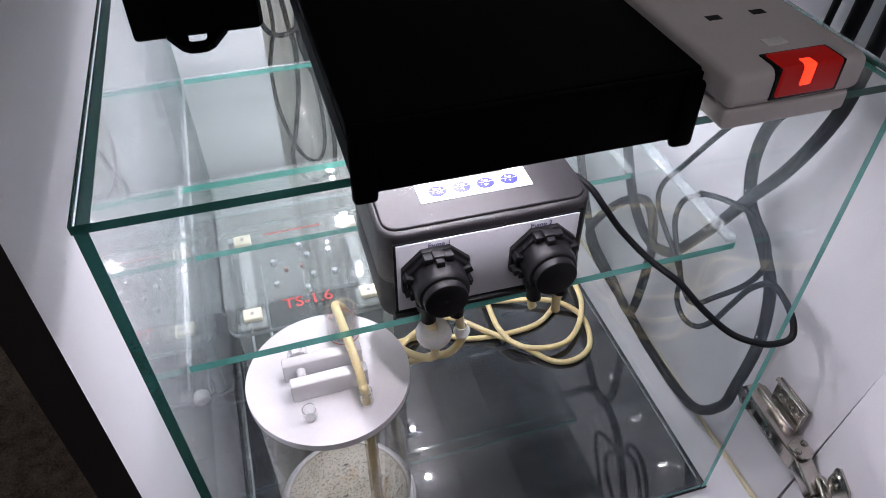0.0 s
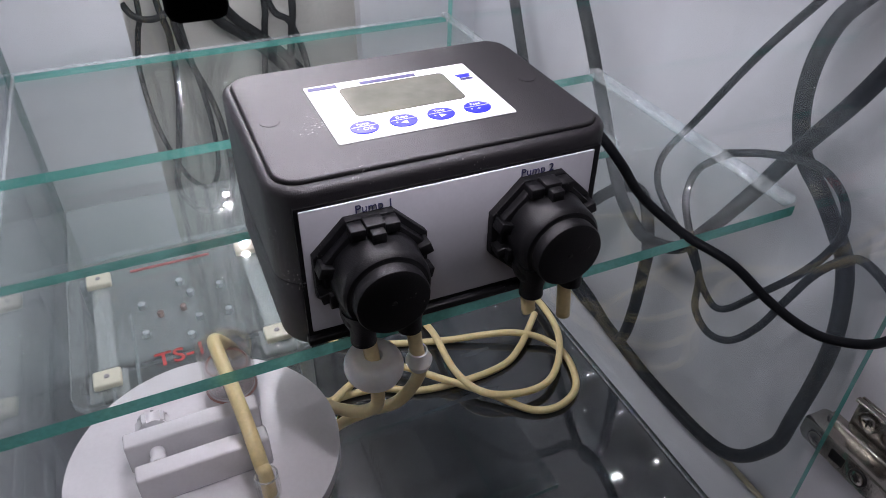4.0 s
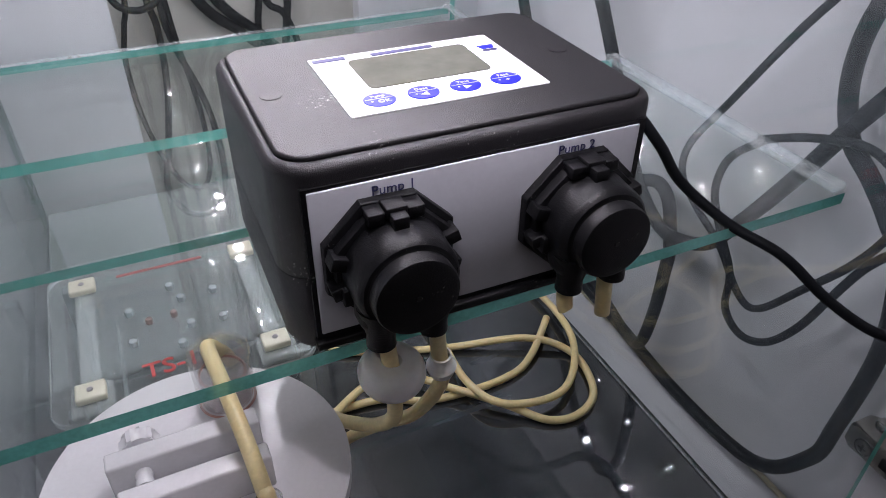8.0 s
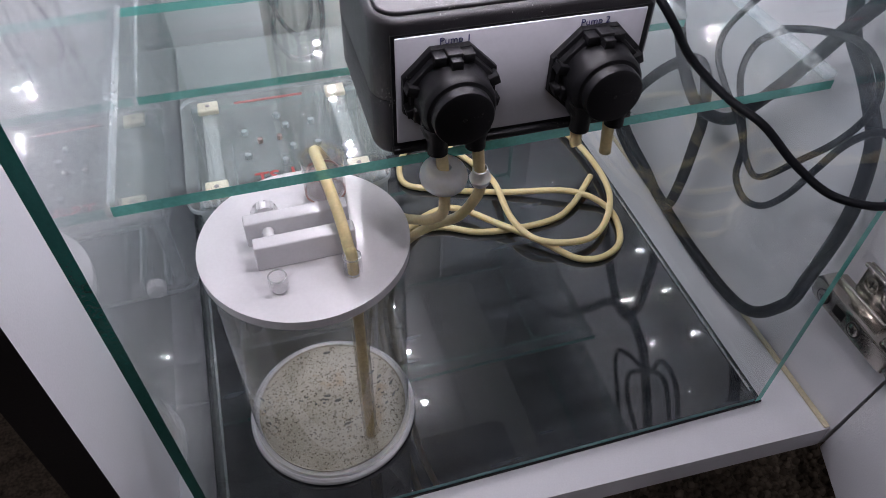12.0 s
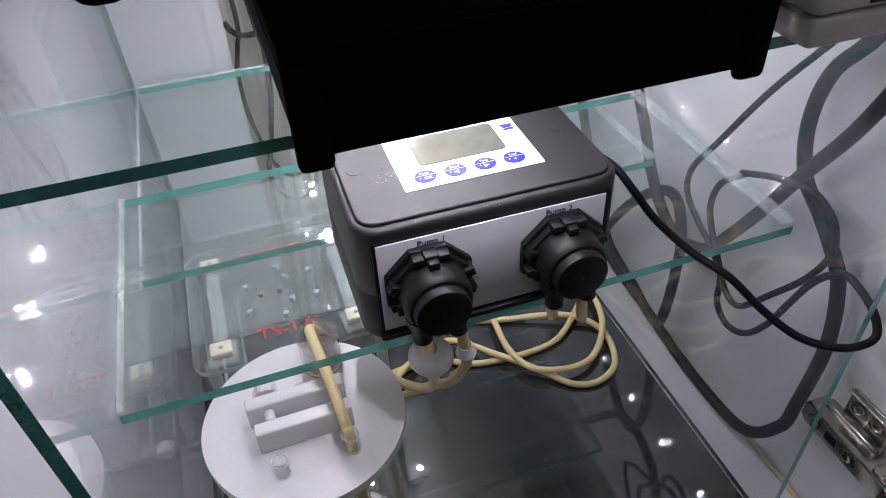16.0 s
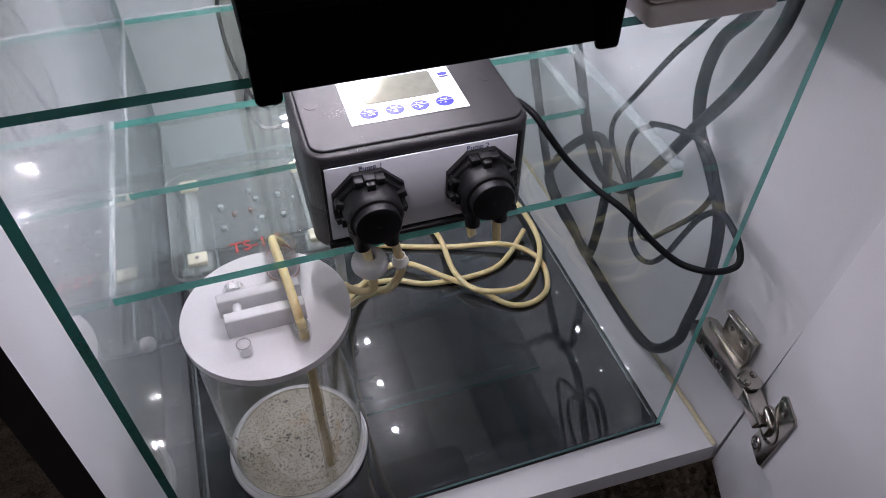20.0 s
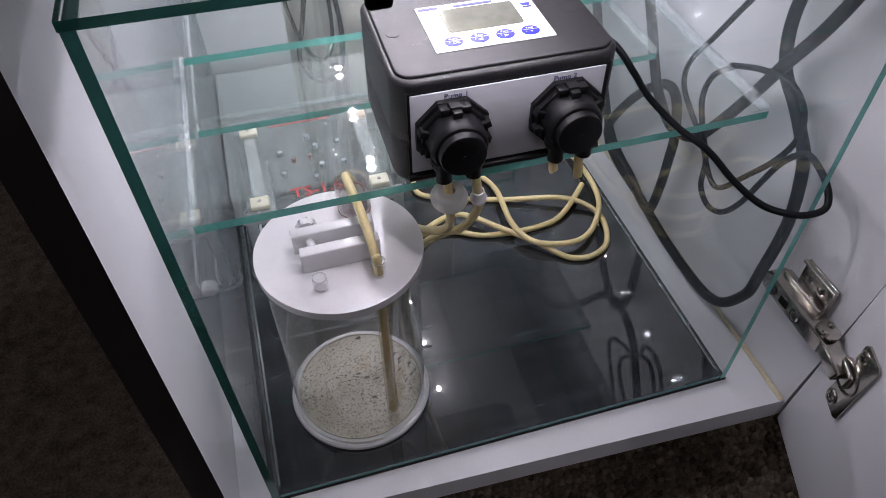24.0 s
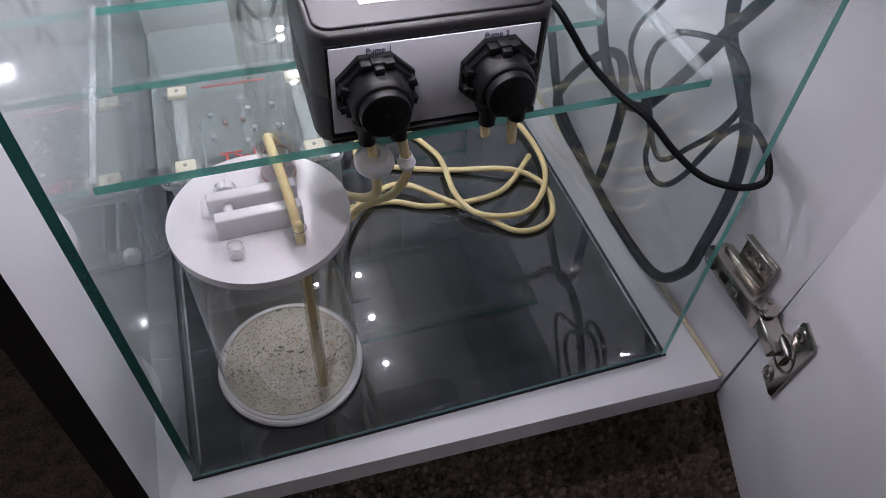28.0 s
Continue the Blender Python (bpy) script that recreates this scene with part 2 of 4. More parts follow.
def sediment_material():
    """Cloudy beige water with dark and rusty specks in it."""
    m, t, b = material("cloudy_sediment")
    c = coords(t)
    v, n = node(t, "ShaderNodeTexVoronoi", Scale=340.0), node(t, "ShaderNodeTexNoise", Scale=45.0, Detail=5.0)
    t.links.new(c, v.inputs["Vector"]); t.links.new(c, n.inputs["Vector"])
    r = t.nodes.new("ShaderNodeValToRGB")
    r.color_ramp.elements[0].position, r.color_ramp.elements[1].position = 0.3, 0.7
    r.color_ramp.elements[0].color, r.color_ramp.elements[1].color = (0.50, 0.45, 0.355, 1), (0.66, 0.62, 0.53, 1)
    t.links.new(n.outputs["Fac"], r.inputs[0]); t.links.new(r.outputs[0], b.inputs["Base Color"])
    dots, patch, gate = t.nodes.new("ShaderNodeValToRGB"), node(t, "ShaderNodeTexNoise", Scale=70.0, Detail=2.0), node(t, "ShaderNodeMath")
    dots.color_ramp.elements[0].position, dots.color_ramp.elements[1].position = 0.20, 0.34
    dots.color_ramp.elements[0].color, dots.color_ramp.elements[1].color = (1, 1, 1, 1), (0, 0, 0, 1)
    gate.operation = "MULTIPLY"
    rust, dark = t.nodes.new("ShaderNodeMix"), t.nodes.new("ShaderNodeMix")
    rust.data_type = dark.data_type = "RGBA"
    cut = node(t, "ShaderNodeMapRange"); cut.inputs[1].default_value, cut.inputs[2].default_value, cut.inputs[4].default_value = 0.60, 0.75, 0.6
    c_patch = node(t, "ShaderNodeTexNoise", Scale=55.0, Detail=4.0)
    t.links.new(c, c_patch.inputs["Vector"]); t.links.new(c_patch.outputs["Fac"], cut.inputs[0]); t.links.new(cut.outputs[0], rust.inputs[0])
    rust.inputs[7].default_value, dark.inputs[7].default_value = (0.45, 0.27, 0.10, 1), (0.13, 0.11, 0.075, 1)
    t.links.new(r.outputs[0], rust.inputs[6]); t.links.new(rust.outputs[2], dark.inputs[6])
    t.links.new(c, patch.inputs["Vector"]); t.links.new(v.outputs["Distance"], dots.inputs[0])
    t.links.new(dots.outputs[0], gate.inputs[0]); t.links.new(patch.outputs["Fac"], gate.inputs[1]); t.links.new(gate.outputs[0], dark.inputs[0])
    t.links.new(dark.outputs[2], b.inputs["Base Color"])
    b.inputs["Roughness"].default_value = 0.3
    b.inputs["Specular IOR Level"].default_value = 0.3
    return m


SEDIMENT = sediment_material()
LIP = clear("polished_port_lip", (0.96, 0.965, 0.97), rough=0.05, gain=4.0, haze=0.30, even=True)
VIAL = clear("clear_cup_plastic", (0.95, 0.935, 0.935), rough=0.02, gain=3.2, haze=0.10)
RUST_RING = surface("rust_ring", (0.45, 0.20, 0.16), rough=0.4)
# Grey that holds the shade down the lid's port hole
PORT_HOLE = surface("port_hole_shade", (0.36, 0.35, 0.36), rough=0.6, vary=0.1, bump=0.05)
PORT = clear("clear_port", (0.985, 0.985, 0.985), gain=0.7)
SPECK = surface("dark_specks", (0.10, 0.075, 0.048), rough=0.7, vary=0.5, scale=300.0, bump=0.0)


def glow(name, colour, strength):
    m, t, b = material(name)
    b.inputs["Emission Color"].default_value = (*colour, 1)
    b.inputs["Emission Strength"].default_value = strength
    b.inputs["Base Color"].default_value = (*colour, 1)
    return m


LED = glow("led_chip", (0.972, 0.882, 1.0), LED_POWER)
ROOM_FILL = glow("room_fill_glow", (0.97, 0.94, 1.0), ROOM_POWER)
SWITCH = glow("lit_red_rocker", (0.26, 0.004, 0.003), 0.22)
SWITCH_LAMP = glow("neon_behind_rocker", (1.0, 0.03, 0.01), 1.3)


# ---- mesh helpers ----
def part(name, bm, mats, parent=None, label="", at=None):
    """Links a bmesh (or a mesh) as one object; mats: one material or a list for the faces' slots."""
    if isinstance(bm, bpy.types.Mesh):
        me = bm
    else:
        me = bpy.data.meshes.new(name)
        bm.to_mesh(me)
        bm.free()
    if not me.materials:
        for m in mats if isinstance(mats, (list, tuple)) else [mats]:
            me.materials.append(m)
    ob = new(name, me)
    if at is not None:
        ob.matrix_world = at
    if parent:
        ob.parent = parent
    if label:
        ob["label"] = label
    return ob


def thing(name, label, category, group="", kind="", at=None):
    e = tagged(new(name), label, category, group, kind)
    e.empty_display_size = 0.02
    if at is not None:
        e.matrix_basis = at
    return e


def smooth(bm, angle=35):
    for f in bm.faces:
        f.smooth = True
    for e in bm.edges:
        if len(e.link_faces) == 2 and e.calc_face_angle(0) > radians(angle):
            e.smooth = False
    return bm


def block(x0, x1, y0, y1, z0, z1, bevel=0.0, seg=2, bm=None):
    """A box between two corners, with rounded edges."""
    b = bm or bmesh.new()
    g = bmesh.ops.create_cube(b, size=1.0, matrix=Matrix.Translation(((x0 + x1) / 2, (y0 + y1) / 2, (z0 + z1) / 2)) @ Matrix.Diagonal((x1 - x0, y1 - y0, z1 - z0, 1)))
    if bevel:
        es = list({e for v in g["verts"] for e in v.link_edges})
        bmesh.ops.bevel(b, geom=es, offset=bevel, segments=seg, profile=0.5, affect="EDGES")
        smooth(b, 50)
    return b


def prism(outline, z0, z1, bevel=0.0, seg=2, edges="both", bm=None):
    """An outline of (x, y) raised from z0 to z1, its rims rounded."""
    b = bm or bmesh.new()
    low = [b.verts.new((x, y, z0)) for x, y in outline]
    high = [b.verts.new((x, y, z1)) for x, y in outline]
    n = len(outline)
    bot, top = b.faces.new(low[::-1]), b.faces.new(high)
    for i in range(n):
        b.faces.new((low[i], low[(i + 1) % n], high[(i + 1) % n], high[i]))
    if bevel:
        es = list(top.edges) if edges in ("both", "top") else []
        es += list(bot.edges) if edges == "both" else []
        bmesh.ops.bevel(b, geom=es, offset=bevel, segments=seg, profile=0.5, affect="EDGES")
    bmesh.ops.recalc_face_normals(b, faces=list(b.faces))
    return smooth(b, 40)


def round_rect(w, d, r, steps=6, cx=0.0, cy=0.0):
    pts = []
    for sx, sy, a0 in ((1, 1, 0), (-1, 1, 90), (-1, -1, 180), (1, -1, 270)):
        for i in range(steps + 1):
            a = radians(a0 + 90 * i / steps)
            pts.append((cx + sx * (w / 2 - r) + r * math.cos(a), cy + sy * (d / 2 - r) + r * math.sin(a)))
    return pts


def loft(w, d, r, profile, steps=8):
    """A rounded block: round-cornered outlines stacked by (inset, z), closed below and above."""
    b = bmesh.new()
    rings = [[b.verts.new((x, y, z)) for x, y in round_rect(w - 2 * i, d - 2 * i, max(r - i, 0.0004), steps)] for i, z in profile]
    n = len(rings[0])
    for p, q in zip(rings, rings[1:]):
        for k in range(n):
            b.faces.new((p[k], p[(k + 1) % n], q[(k + 1) % n], q[k]))
    b.faces.new(rings[0][::-1])
    b.faces.new(rings[-1])
    return smooth(b, 50)


def fillet(i0, z0, size, steps=6):
    """(inset, z) pairs of a rounded upper rim."""
    return [(i0 + size * (1 - math.cos(math.pi / 2 * k / steps)), z0 - size + size * math.sin(math.pi / 2 * k / steps)) for k in range(steps + 1)]


def circle(r, n=40, cx=0.0, cy=0.0):
    return [(cx + r * math.cos(2 * math.pi * i / n), cy + r * math.sin(2 * math.pi * i / n)) for i in range(n)]


def lathe(profile, n=48, closed=False):
    """A profile of (radius, z) turned about z."""
    b = bmesh.new()
    rings = []
    for r, z in profile:
        rings.append([b.verts.new((r * math.cos(2 * math.pi * i / n), r * math.sin(2 * math.pi * i / n), z)) for i in range(n)] if r > 1e-6 else [b.verts.new((0, 0, z))])
    pairs = list(zip(rings, rings[1:])) + ([(rings[-1], rings[0])] if closed else [])
    for p, q in pairs:
        for i in range(n):
            j = (i + 1) % n
            if len(p) == 1 and len(q) > 1:
                b.faces.new((p[0], q[j], q[i]))
            elif len(q) == 1 and len(p) > 1:
                b.faces.new((p[i], p[j], q[0]))
            elif len(p) > 1:
                b.faces.new((p[i], p[j], q[j], q[i]))
    bmesh.ops.recalc_face_normals(b, faces=list(b.faces))
    return smooth(b, 30)


def spline(points, step=6):
    """A smooth line through the points (Catmull-Rom)."""
    p = [Vector(q) for q in points]
    p = [2 * p[0] - p[1]] + p + [2 * p[-1] - p[-2]]
    out = []
    for a, b, c, d in zip(p, p[1:], p[2:], p[3:]):
        for i in range(step):
            t = i / step
            out.append(0.5 * ((2 * b) + (c - a) * t + (2 * a - 5 * b + 4 * c - d) * t * t + (3 * b - a - 3 * c + d) * t ** 3))
    out.append(p[-2])
    return out


def hose(points, r, sides=12, step=6, hollow=0.0):
    """A round cable or tube along a smooth line; hollow: the bore's radius, seen at its ends."""
    line = spline(points, step)
    verts, faces = [], []
    up = Vector((0, 0, 1))
    side = None
    for i, q in enumerate(line):
        d = (line[min(i + 1, len(line) - 1)] - line[max(i - 1, 0)]).normalized()
        side = d.cross(up if side is None and abs(d.z) < 0.9 else Vector((1, 0, 0))) if side is None else side - d * side.dot(d)
        side.normalize()
        over = d.cross(side)
        verts += [q + r * (math.cos(2 * math.pi * k / sides) * side + math.sin(2 * math.pi * k / sides) * over) for k in range(sides)]
    for i in range(len(line) - 1):
        for k in range(sides):
            a, b = i * sides + k, i * sides + (k + 1) % sides
            faces.append((a, b, b + sides, a + sides))
    faces.append(tuple(range(sides))[::-1])
    faces.append(tuple(range(len(verts) - sides, len(verts))))
    me = bpy.data.meshes.new("hose")
    me.from_pydata([tuple(v) for v in verts], [], faces)
    me.polygons.foreach_set("use_smooth", [True] * (len(faces) - 2) + [False, False])
    me.update()
    return me


def sheet(x0, x1, y0, y1, z0, z1, thin):
    """A glass sheet whose narrow faces take the second material; thin: the axis of its thickness. Ends may be pairs (a slanted end)."""
    b = bmesh.new()
    pick = lambda v, k: v[k] if isinstance(v, tuple) else v
    vs = [b.verts.new((pick((x0, x1)[i], j), pick((y0, y1)[j], i), pick((z0, z1)[k], i))) for k in (0, 1) for j in (0, 1) for i in (0, 1)]
    for q in ((0, 2, 3, 1), (4, 5, 7, 6), (0, 1, 5, 4), (2, 6, 7, 3), (0, 4, 6, 2), (1, 3, 7, 5)):
        b.faces.new([vs[k] for k in q])
    b.normal_update()
    for f in b.faces:
        f.material_index = 0 if abs(f.normal["xyz".index(thin)]) > 0.8 else 1
    return b


def writing(text, size, mat, parent, m, name="lettering", bold=0.0, label=""):
    """Words set in the built-in font as a thin raised mesh, centred."""
    c = bpy.data.curves.new("words", "FONT")
    c.body, c.size, c.align_x, c.align_y, c.extrude, c.offset = text, size, "CENTER", "CENTER", 0.00012, bold
    c.resolution_u = 3
    tmp = bpy.data.objects.new("words", c)
    scene.collection.objects.link(tmp)
    bpy.context.view_layer.update()
    me = bpy.data.meshes.new_from_object(tmp.evaluated_get(bpy.context.evaluated_depsgraph_get()))
    bpy.data.objects.remove(tmp)
    bpy.data.curves.remove(c)
    me.materials.clear()
    me.materials.append(mat)
    ob = part(name, me, mat, parent, label)
    ob.matrix_basis = m
    return ob


# ---- the room: floor, walls, ceiling, added fill lamps ----
def room():
    floor = part("floor", block(-3.2, 3.4, -3.2, 3.2, CARPET - 0.05, CARPET), CARPET_MAT)
    tagged(floor, "dark brown short loop-pile carpet floor", "floor", kind="structure")
    for name, b in (("wall_north", (-3.2, 3.4, 3.2, 3.3, CARPET, 2.7)), ("wall_south", (-3.2, 3.4, -3.3, -3.2, CARPET, 2.7)), ("wall_east", (3.4, 3.5, -3.2, 3.2, CARPET, 2.7)), ("wall_west", (-3.3, -3.2, -3.2, 3.2, CARPET, 2.7))):
        tagged(part(name, block(*b), ROOM), "dim grey painted showroom wall", "wall", kind="structure")
    tagged(part("ceiling", block(-3.2, 3.4, -3.2, 3.2, 2.7, 2.8), CEIL), "pale painted ceiling above the showroom", "ceiling", kind="structure")
    first = None
    for x, y in FILL_LAMPS:
        if first is None:
            first = thing("fill_spot", "unseen square ceiling lamp added as weak room fill", "ceiling lamp", "ceiling lamps", at=pose(x, y, 2.7))
            part("housing", prism(round_rect(0.16, 0.16, 0.02), -0.025, 0.0, 0.003), OFF_WHITE, first)
            for dx in (-0.04, 0.04):
                for dy in (-0.04, 0.04):
                    part("led_chip", prism(circle(0.018, 16, dx, dy), -0.029, -0.0252), ROOM_FILL, first, "glowing disc of the added fill lamp")
        else:
            copy_thing(first, pose(x, y, 2.7))


# Unseen ceiling lamps, added to fill the room with weak light
FILL_LAMPS = [(-0.9, -1.5), (0.3, -2.3), (1.6, 1.6)]
room()


# ---- the cabinet ----
# Near-black colour: the shade on the panel's front edge is put into it
DARK_EDGE = surface("shaded_board", (0.013, 0.010, 0.011), rough=0.6, vary=0.1, bump=0.15)
cabinet = thing("cabinet", "white laminate sump cabinet with its door open and no top", "cabinet")
part("base_panel", sheet(WALL_L, WALL_R, (-0.020, -0.0345), 0.452, -0.027, BASE_TOP, "z"), [LAMINATE, LAMINATE], cabinet)
left_panel = sheet(-0.047, WALL_L - 0.0003, -0.020, 0.468, CARPET, 0.62, "x")
part("side_panel", left_panel, [LAMINATE, DARK_EDGE], cabinet, "white side panel with shade coloured onto its front edge")
RIGHT_PANEL = sheet(WALL_R + 0.0003, WALL_R + 0.018, -0.0342, 0.468, -0.027, 0.62, "x")
for vert in RIGHT_PANEL.verts:
    if vert.co.y < 0:
        vert.co.y -= 0.0815 * (vert.co.z + 0.027)      # its front edge leans forward a little
part("side_panel", RIGHT_PANEL, [LAMINATE, LAMINATE], cabinet)
part("back_panel", block(WALL_L, 0.077, WALL_B, WALL_B + 0.015, CARPET, 0.62), LAMINATE, cabinet)
part("back_panel", block(0.262, WALL_R, WALL_B, WALL_B + 0.015, CARPET, 0.62), LAMINATE, cabinet)
part("rear_board", block(0.055, 0.290, 0.486, 0.494, CARPET, 0.62), GREY_BACK, cabinet, "grey board behind the cable opening")
part("plinth", block(WALL_L, WALL_R + 0.018, 0.035, 0.05, CARPET, -0.0275), DARK_EDGE, cabinet, "dark recessed plinth board")
part("glue_line", block(WALL_R - 0.004, WALL_R - 0.0002, -0.0340, 0.45, BASE_TOP + 0.0002, BASE_TOP + 0.0022, 0.0008), GLUE, cabinet, "yellowed glue line along the joint")

DOOR_TURN = pose(0.3726, -0.0362, 0, 4.9, 0, -18.0)      # door's inner face: local -y runs out from the hinge side
door = part("door", block(0.0, 0.018, -0.36, -0.0014, -0.030, 0.62, 0.0016, 3), LAMINATE, cabinet, "white laminate cabinet door standing open")
door.matrix_basis = DOOR_TURN


def screw_head(r, parent, m, name="screw"):
    """A countersunk head; a raised dark cross paints in its recess's shade."""
    ob = part(name, lathe([(0, 0.0007), (r * 0.55, 0.0008), (r * 0.95, 0.0003), (r, -0.0004), (0, -0.0004)], 20), NICKEL, parent)
    ob.matrix_basis = m
    b = block(-r * 0.55, r * 0.55, -r * 0.13, r * 0.13, 0.0006, 0.00105)
    block(-r * 0.13, r * 0.13, -r * 0.55, r * 0.55, 0.0006, 0.00102, bm=b)
    return ob, b


def hinge():
    """The concealed hinge: plate and arm on the right side panel, cup and flange in the door."""
    w = WALL_R
    plate = part("hinge", block(w - 0.0024, w - 0.0002, -0.0160, 0.0150, 0.0880, 0.1130, 0.0009), NICKEL, cabinet, "nickel-plated concealed door hinge", at=pose(0, -0.0118, 0))
    part("plate_rim", block(w - 0.0060, w - 0.0026, -0.0165, 0.0155, 0.1112, 0.1132, 0.0008), NICKEL, plate)
    part("plate_rim", block(w - 0.0060, w - 0.0026, -0.0168, -0.0148, 0.0920, 0.1110, 0.0008), NICKEL, plate)
    part("plate_step", block(w - 0.0085, w - 0.0026, -0.0150, 0.0230, 0.0885, 0.0950, 0.0012), NICKEL, plate)
    out_of_wall = Matrix.Rotation(radians(-90), 4, "Y")
    for y, z in ((0.0062, 0.1030), (-0.0068, 0.1036)):
        at = Matrix.Translation((w - 0.0030, y, z)) @ out_of_wall
        part("washer", lathe([(0.0048, 0.0), (0.0054, 0.0004), (0.0058, -0.0004)], 24), NICKEL, plate).matrix_basis = at
        s, cross = screw_head(0.0042, plate, at)
        part("screw_recess", cross, DARK_STEEL, plate).matrix_basis = at
    # the arm: a folded channel, its side towards the sump pierced by a slot and two screws
    arm = part("arm", prism([(-0.0335, 0.0), (-0.0310, -0.0015), (0.0250, -0.0015), (0.0285, 0.0020), (0.0285, 0.0110), (0.0250, 0.0130), (-0.0310, 0.0130), (-0.0335, 0.0115)], 0.0, 0.0150, 0.0010, 2), NICKEL, plate)
    arm.matrix_basis = Matrix(((0, 0, -1, w - 0.0026), (1, 0, 0, 0), (0, 1, 0, 0.0790), (0, 0, 0, 1))) @ pose(0, 0, 0, 0, 0, 1.5)
    side = w - 0.0026 - 0.0151
    # No opening is cut: a dark patch paints the slot's shade
    part("arm_slot", block(side - 0.0001, side + 0.002, 0.0005, 0.0090, 0.0815, 0.0880), DARK_STEEL, plate, "dark raised patch for the slot's shade")
    for y in (0.0180, -0.0080):
        at = Matrix.Translation((side - 0.0006, y, 0.0850)) @ out_of_wall
        o, cross = screw_head(0.0038, plate, at)
        part("screw_recess", cross, DARK_STEEL, plate).matrix_basis = at
        part("washer", lathe([(0.0040, 0.0002), (0.0046, 0.0003), (0.0050, -0.0004)], 24), DARK_STEEL, plate).matrix_basis = at
    part("cheek", prism(round_rect(0.0130, 0.0150, 0.0045, 5, w - 0.0105, -0.0290), 0.0918, 0.0938, 0.0006, 1), NICKEL, plate)
    for x, y in ((-0.0065, -0.0262), (-0.0145, -0.0305)):
        part("rivet", lathe([(0, 0.0020), (0.0014, 0.0017), (0.0023, 0.0006), (0.0024, 0), (0, 0)], 18), NICKEL, plate).matrix_basis = pose(w + x, y, 0.0938)
    # flange and cup on the door: local x runs out along the door, y up, z into the cabinet
    out = Matrix.Translation((0, 0.0118, 0)) @ DOOR_TURN @ Matrix.Translation((0.0, -0.0115, 0.0830)) @ Matrix(((0, 0, -1, 0), (-1, 0, 0, 0), (0, 1, 0, 0), (0, 0, 0, 1)))
    fl = part("flange", prism([(0.0110, -0.0150), (0.0105, -0.0290), (0.0130, -0.0325), (0.0280, -0.0325), (0.0310, -0.0295), (0.0310, 0.0295), (0.0280, 0.0325), (0.0130, 0.0325), (0.0105, 0.0290), (0.0110, 0.0150), (0.0200, 0.0110), (0.0200, -0.0110)], 0.0003, 0.0024, 0.0007), NICKEL, plate)
    fl.matrix_basis = out
    for y in (-0.0240, 0.0240):
        s, cross = screw_head(0.0040, plate, Matrix.Identity(4))
        s.matrix_basis = out @ pose(0.0170, y, 0.0028)
        part("screw_recess", cross, DARK_STEEL, plate).matrix_basis = out @ pose(0.0170, y, 0.0028)
        part("washer", lathe([(0.0042, 0.0002), (0.0050, 0.0005), (0.0056, -0.0004)], 24), NICKEL, plate).matrix_basis = out @ pose(0.0170, y, 0.0028)
    cup = part("cup", lathe([(0.0128, 0.0008), (0.0124, 0.0034), (0.0114, 0.0036), (0.0102, 0.0020), (0.0098, 0.0007), (0, 0.0006)], 40), NICKEL, plate, "round pressed steel cup")
    cup.matrix_basis = out @ pose(0.0160, 0, 0)
    part("cup_saddle", block(0.0060, 0.0220, -0.0070, 0.0070, 0.0006, 0.0054, 0.0022), NICKEL, plate).matrix_basis = out
    a, b = Vector((w - 0.0105, -0.0290, 0.0860)), out @ Vector((0.0130, 0.0, 0.0060))
    d = (b - a).normalized()
    turn = d.to_track_quat("Y", "Z").to_matrix().to_4x4()
    part("link", block(-0.0062, 0.0062, -0.004, (b - a).length + 0.003, -0.0052, 0.0052, 0.0014), NICKEL, plate).matrix_basis = Matrix.Translation(a) @ turn


hinge()

# ---- the sump ----
tagged(part("foam_mat", block(-0.0087, 0.3387, -0.0054, 0.441, BASE_TOP, -0.0042), MAT), "thin black foam mat under the glass sump", "mat")
sump = thing("glass_sump", "open-fronted clear glass sump with green edges, cover and two shelves", "sump")


def taper(b):
    """The sump's sides lean out a little towards the rim."""
    for v in b.verts:
        v.co.x += v.co.z / ZT * (-0.0060 + 0.0110 * (v.co.x - XL) / (XR - XL))
    return b


def pane(name, mats, label, ends=None, *box):
    b = taper(sheet(*box))
    b.normal_update()
    for f in b.faces:
        if ends is not None and f.material_index == 1 and (abs(f.normal.x) > 0.8):
            f.material_index = ends
        if name == "side_pane" and f.normal.z < -0.8:
            f.material_index = 0                # its foot stands on the dark mat
    return part(name, b, mats, sump, label)


pane("cover_pane", [COVER_GLASS, GLASS_EDGE_DIM], "clear glass cover sheet with dark green edges", None, -0.0085, 0.3385, -0.0054, YB + 0.0060, ZT - 0.0040, ZT, "z")
pane("side_pane", [SIDE_GLASS, GLASS_EDGE_DIM], "", None, -0.0080, XL, -0.0050, YB, -0.004, ZT - 0.0043, "x")
pane("side_pane", [SIDE_GLASS, PANE_EDGE_LIT], "", None, XR + 0.0008, 0.3380, -0.0050, YB, -0.004, ZT - 0.0043, "x")
pane("back_pane", [GLASS, PANE_EDGE_LIT], "", 0, -0.0085, 0.3385, YB + 0.0008, YB + 0.006, -0.004, ZT - 0.0043, "y")
pane("floor_pane", [BLACK_GLASS, FLOOR_EDGE], "black-backed glossy glass floor", None, XL + 0.0004, XR - 0.0004, -0.0048, YB - 0.0004, -0.004, 0.0, "z")
pane("upper_shelf", [GLASS, GLASS_EDGE], "clear glass shelf with a green edge", 0, XL + 0.0012, XR - 0.0012, (0.0477, 0.0506), 0.212, SHELF_A - 0.0052, SHELF_A, "z")
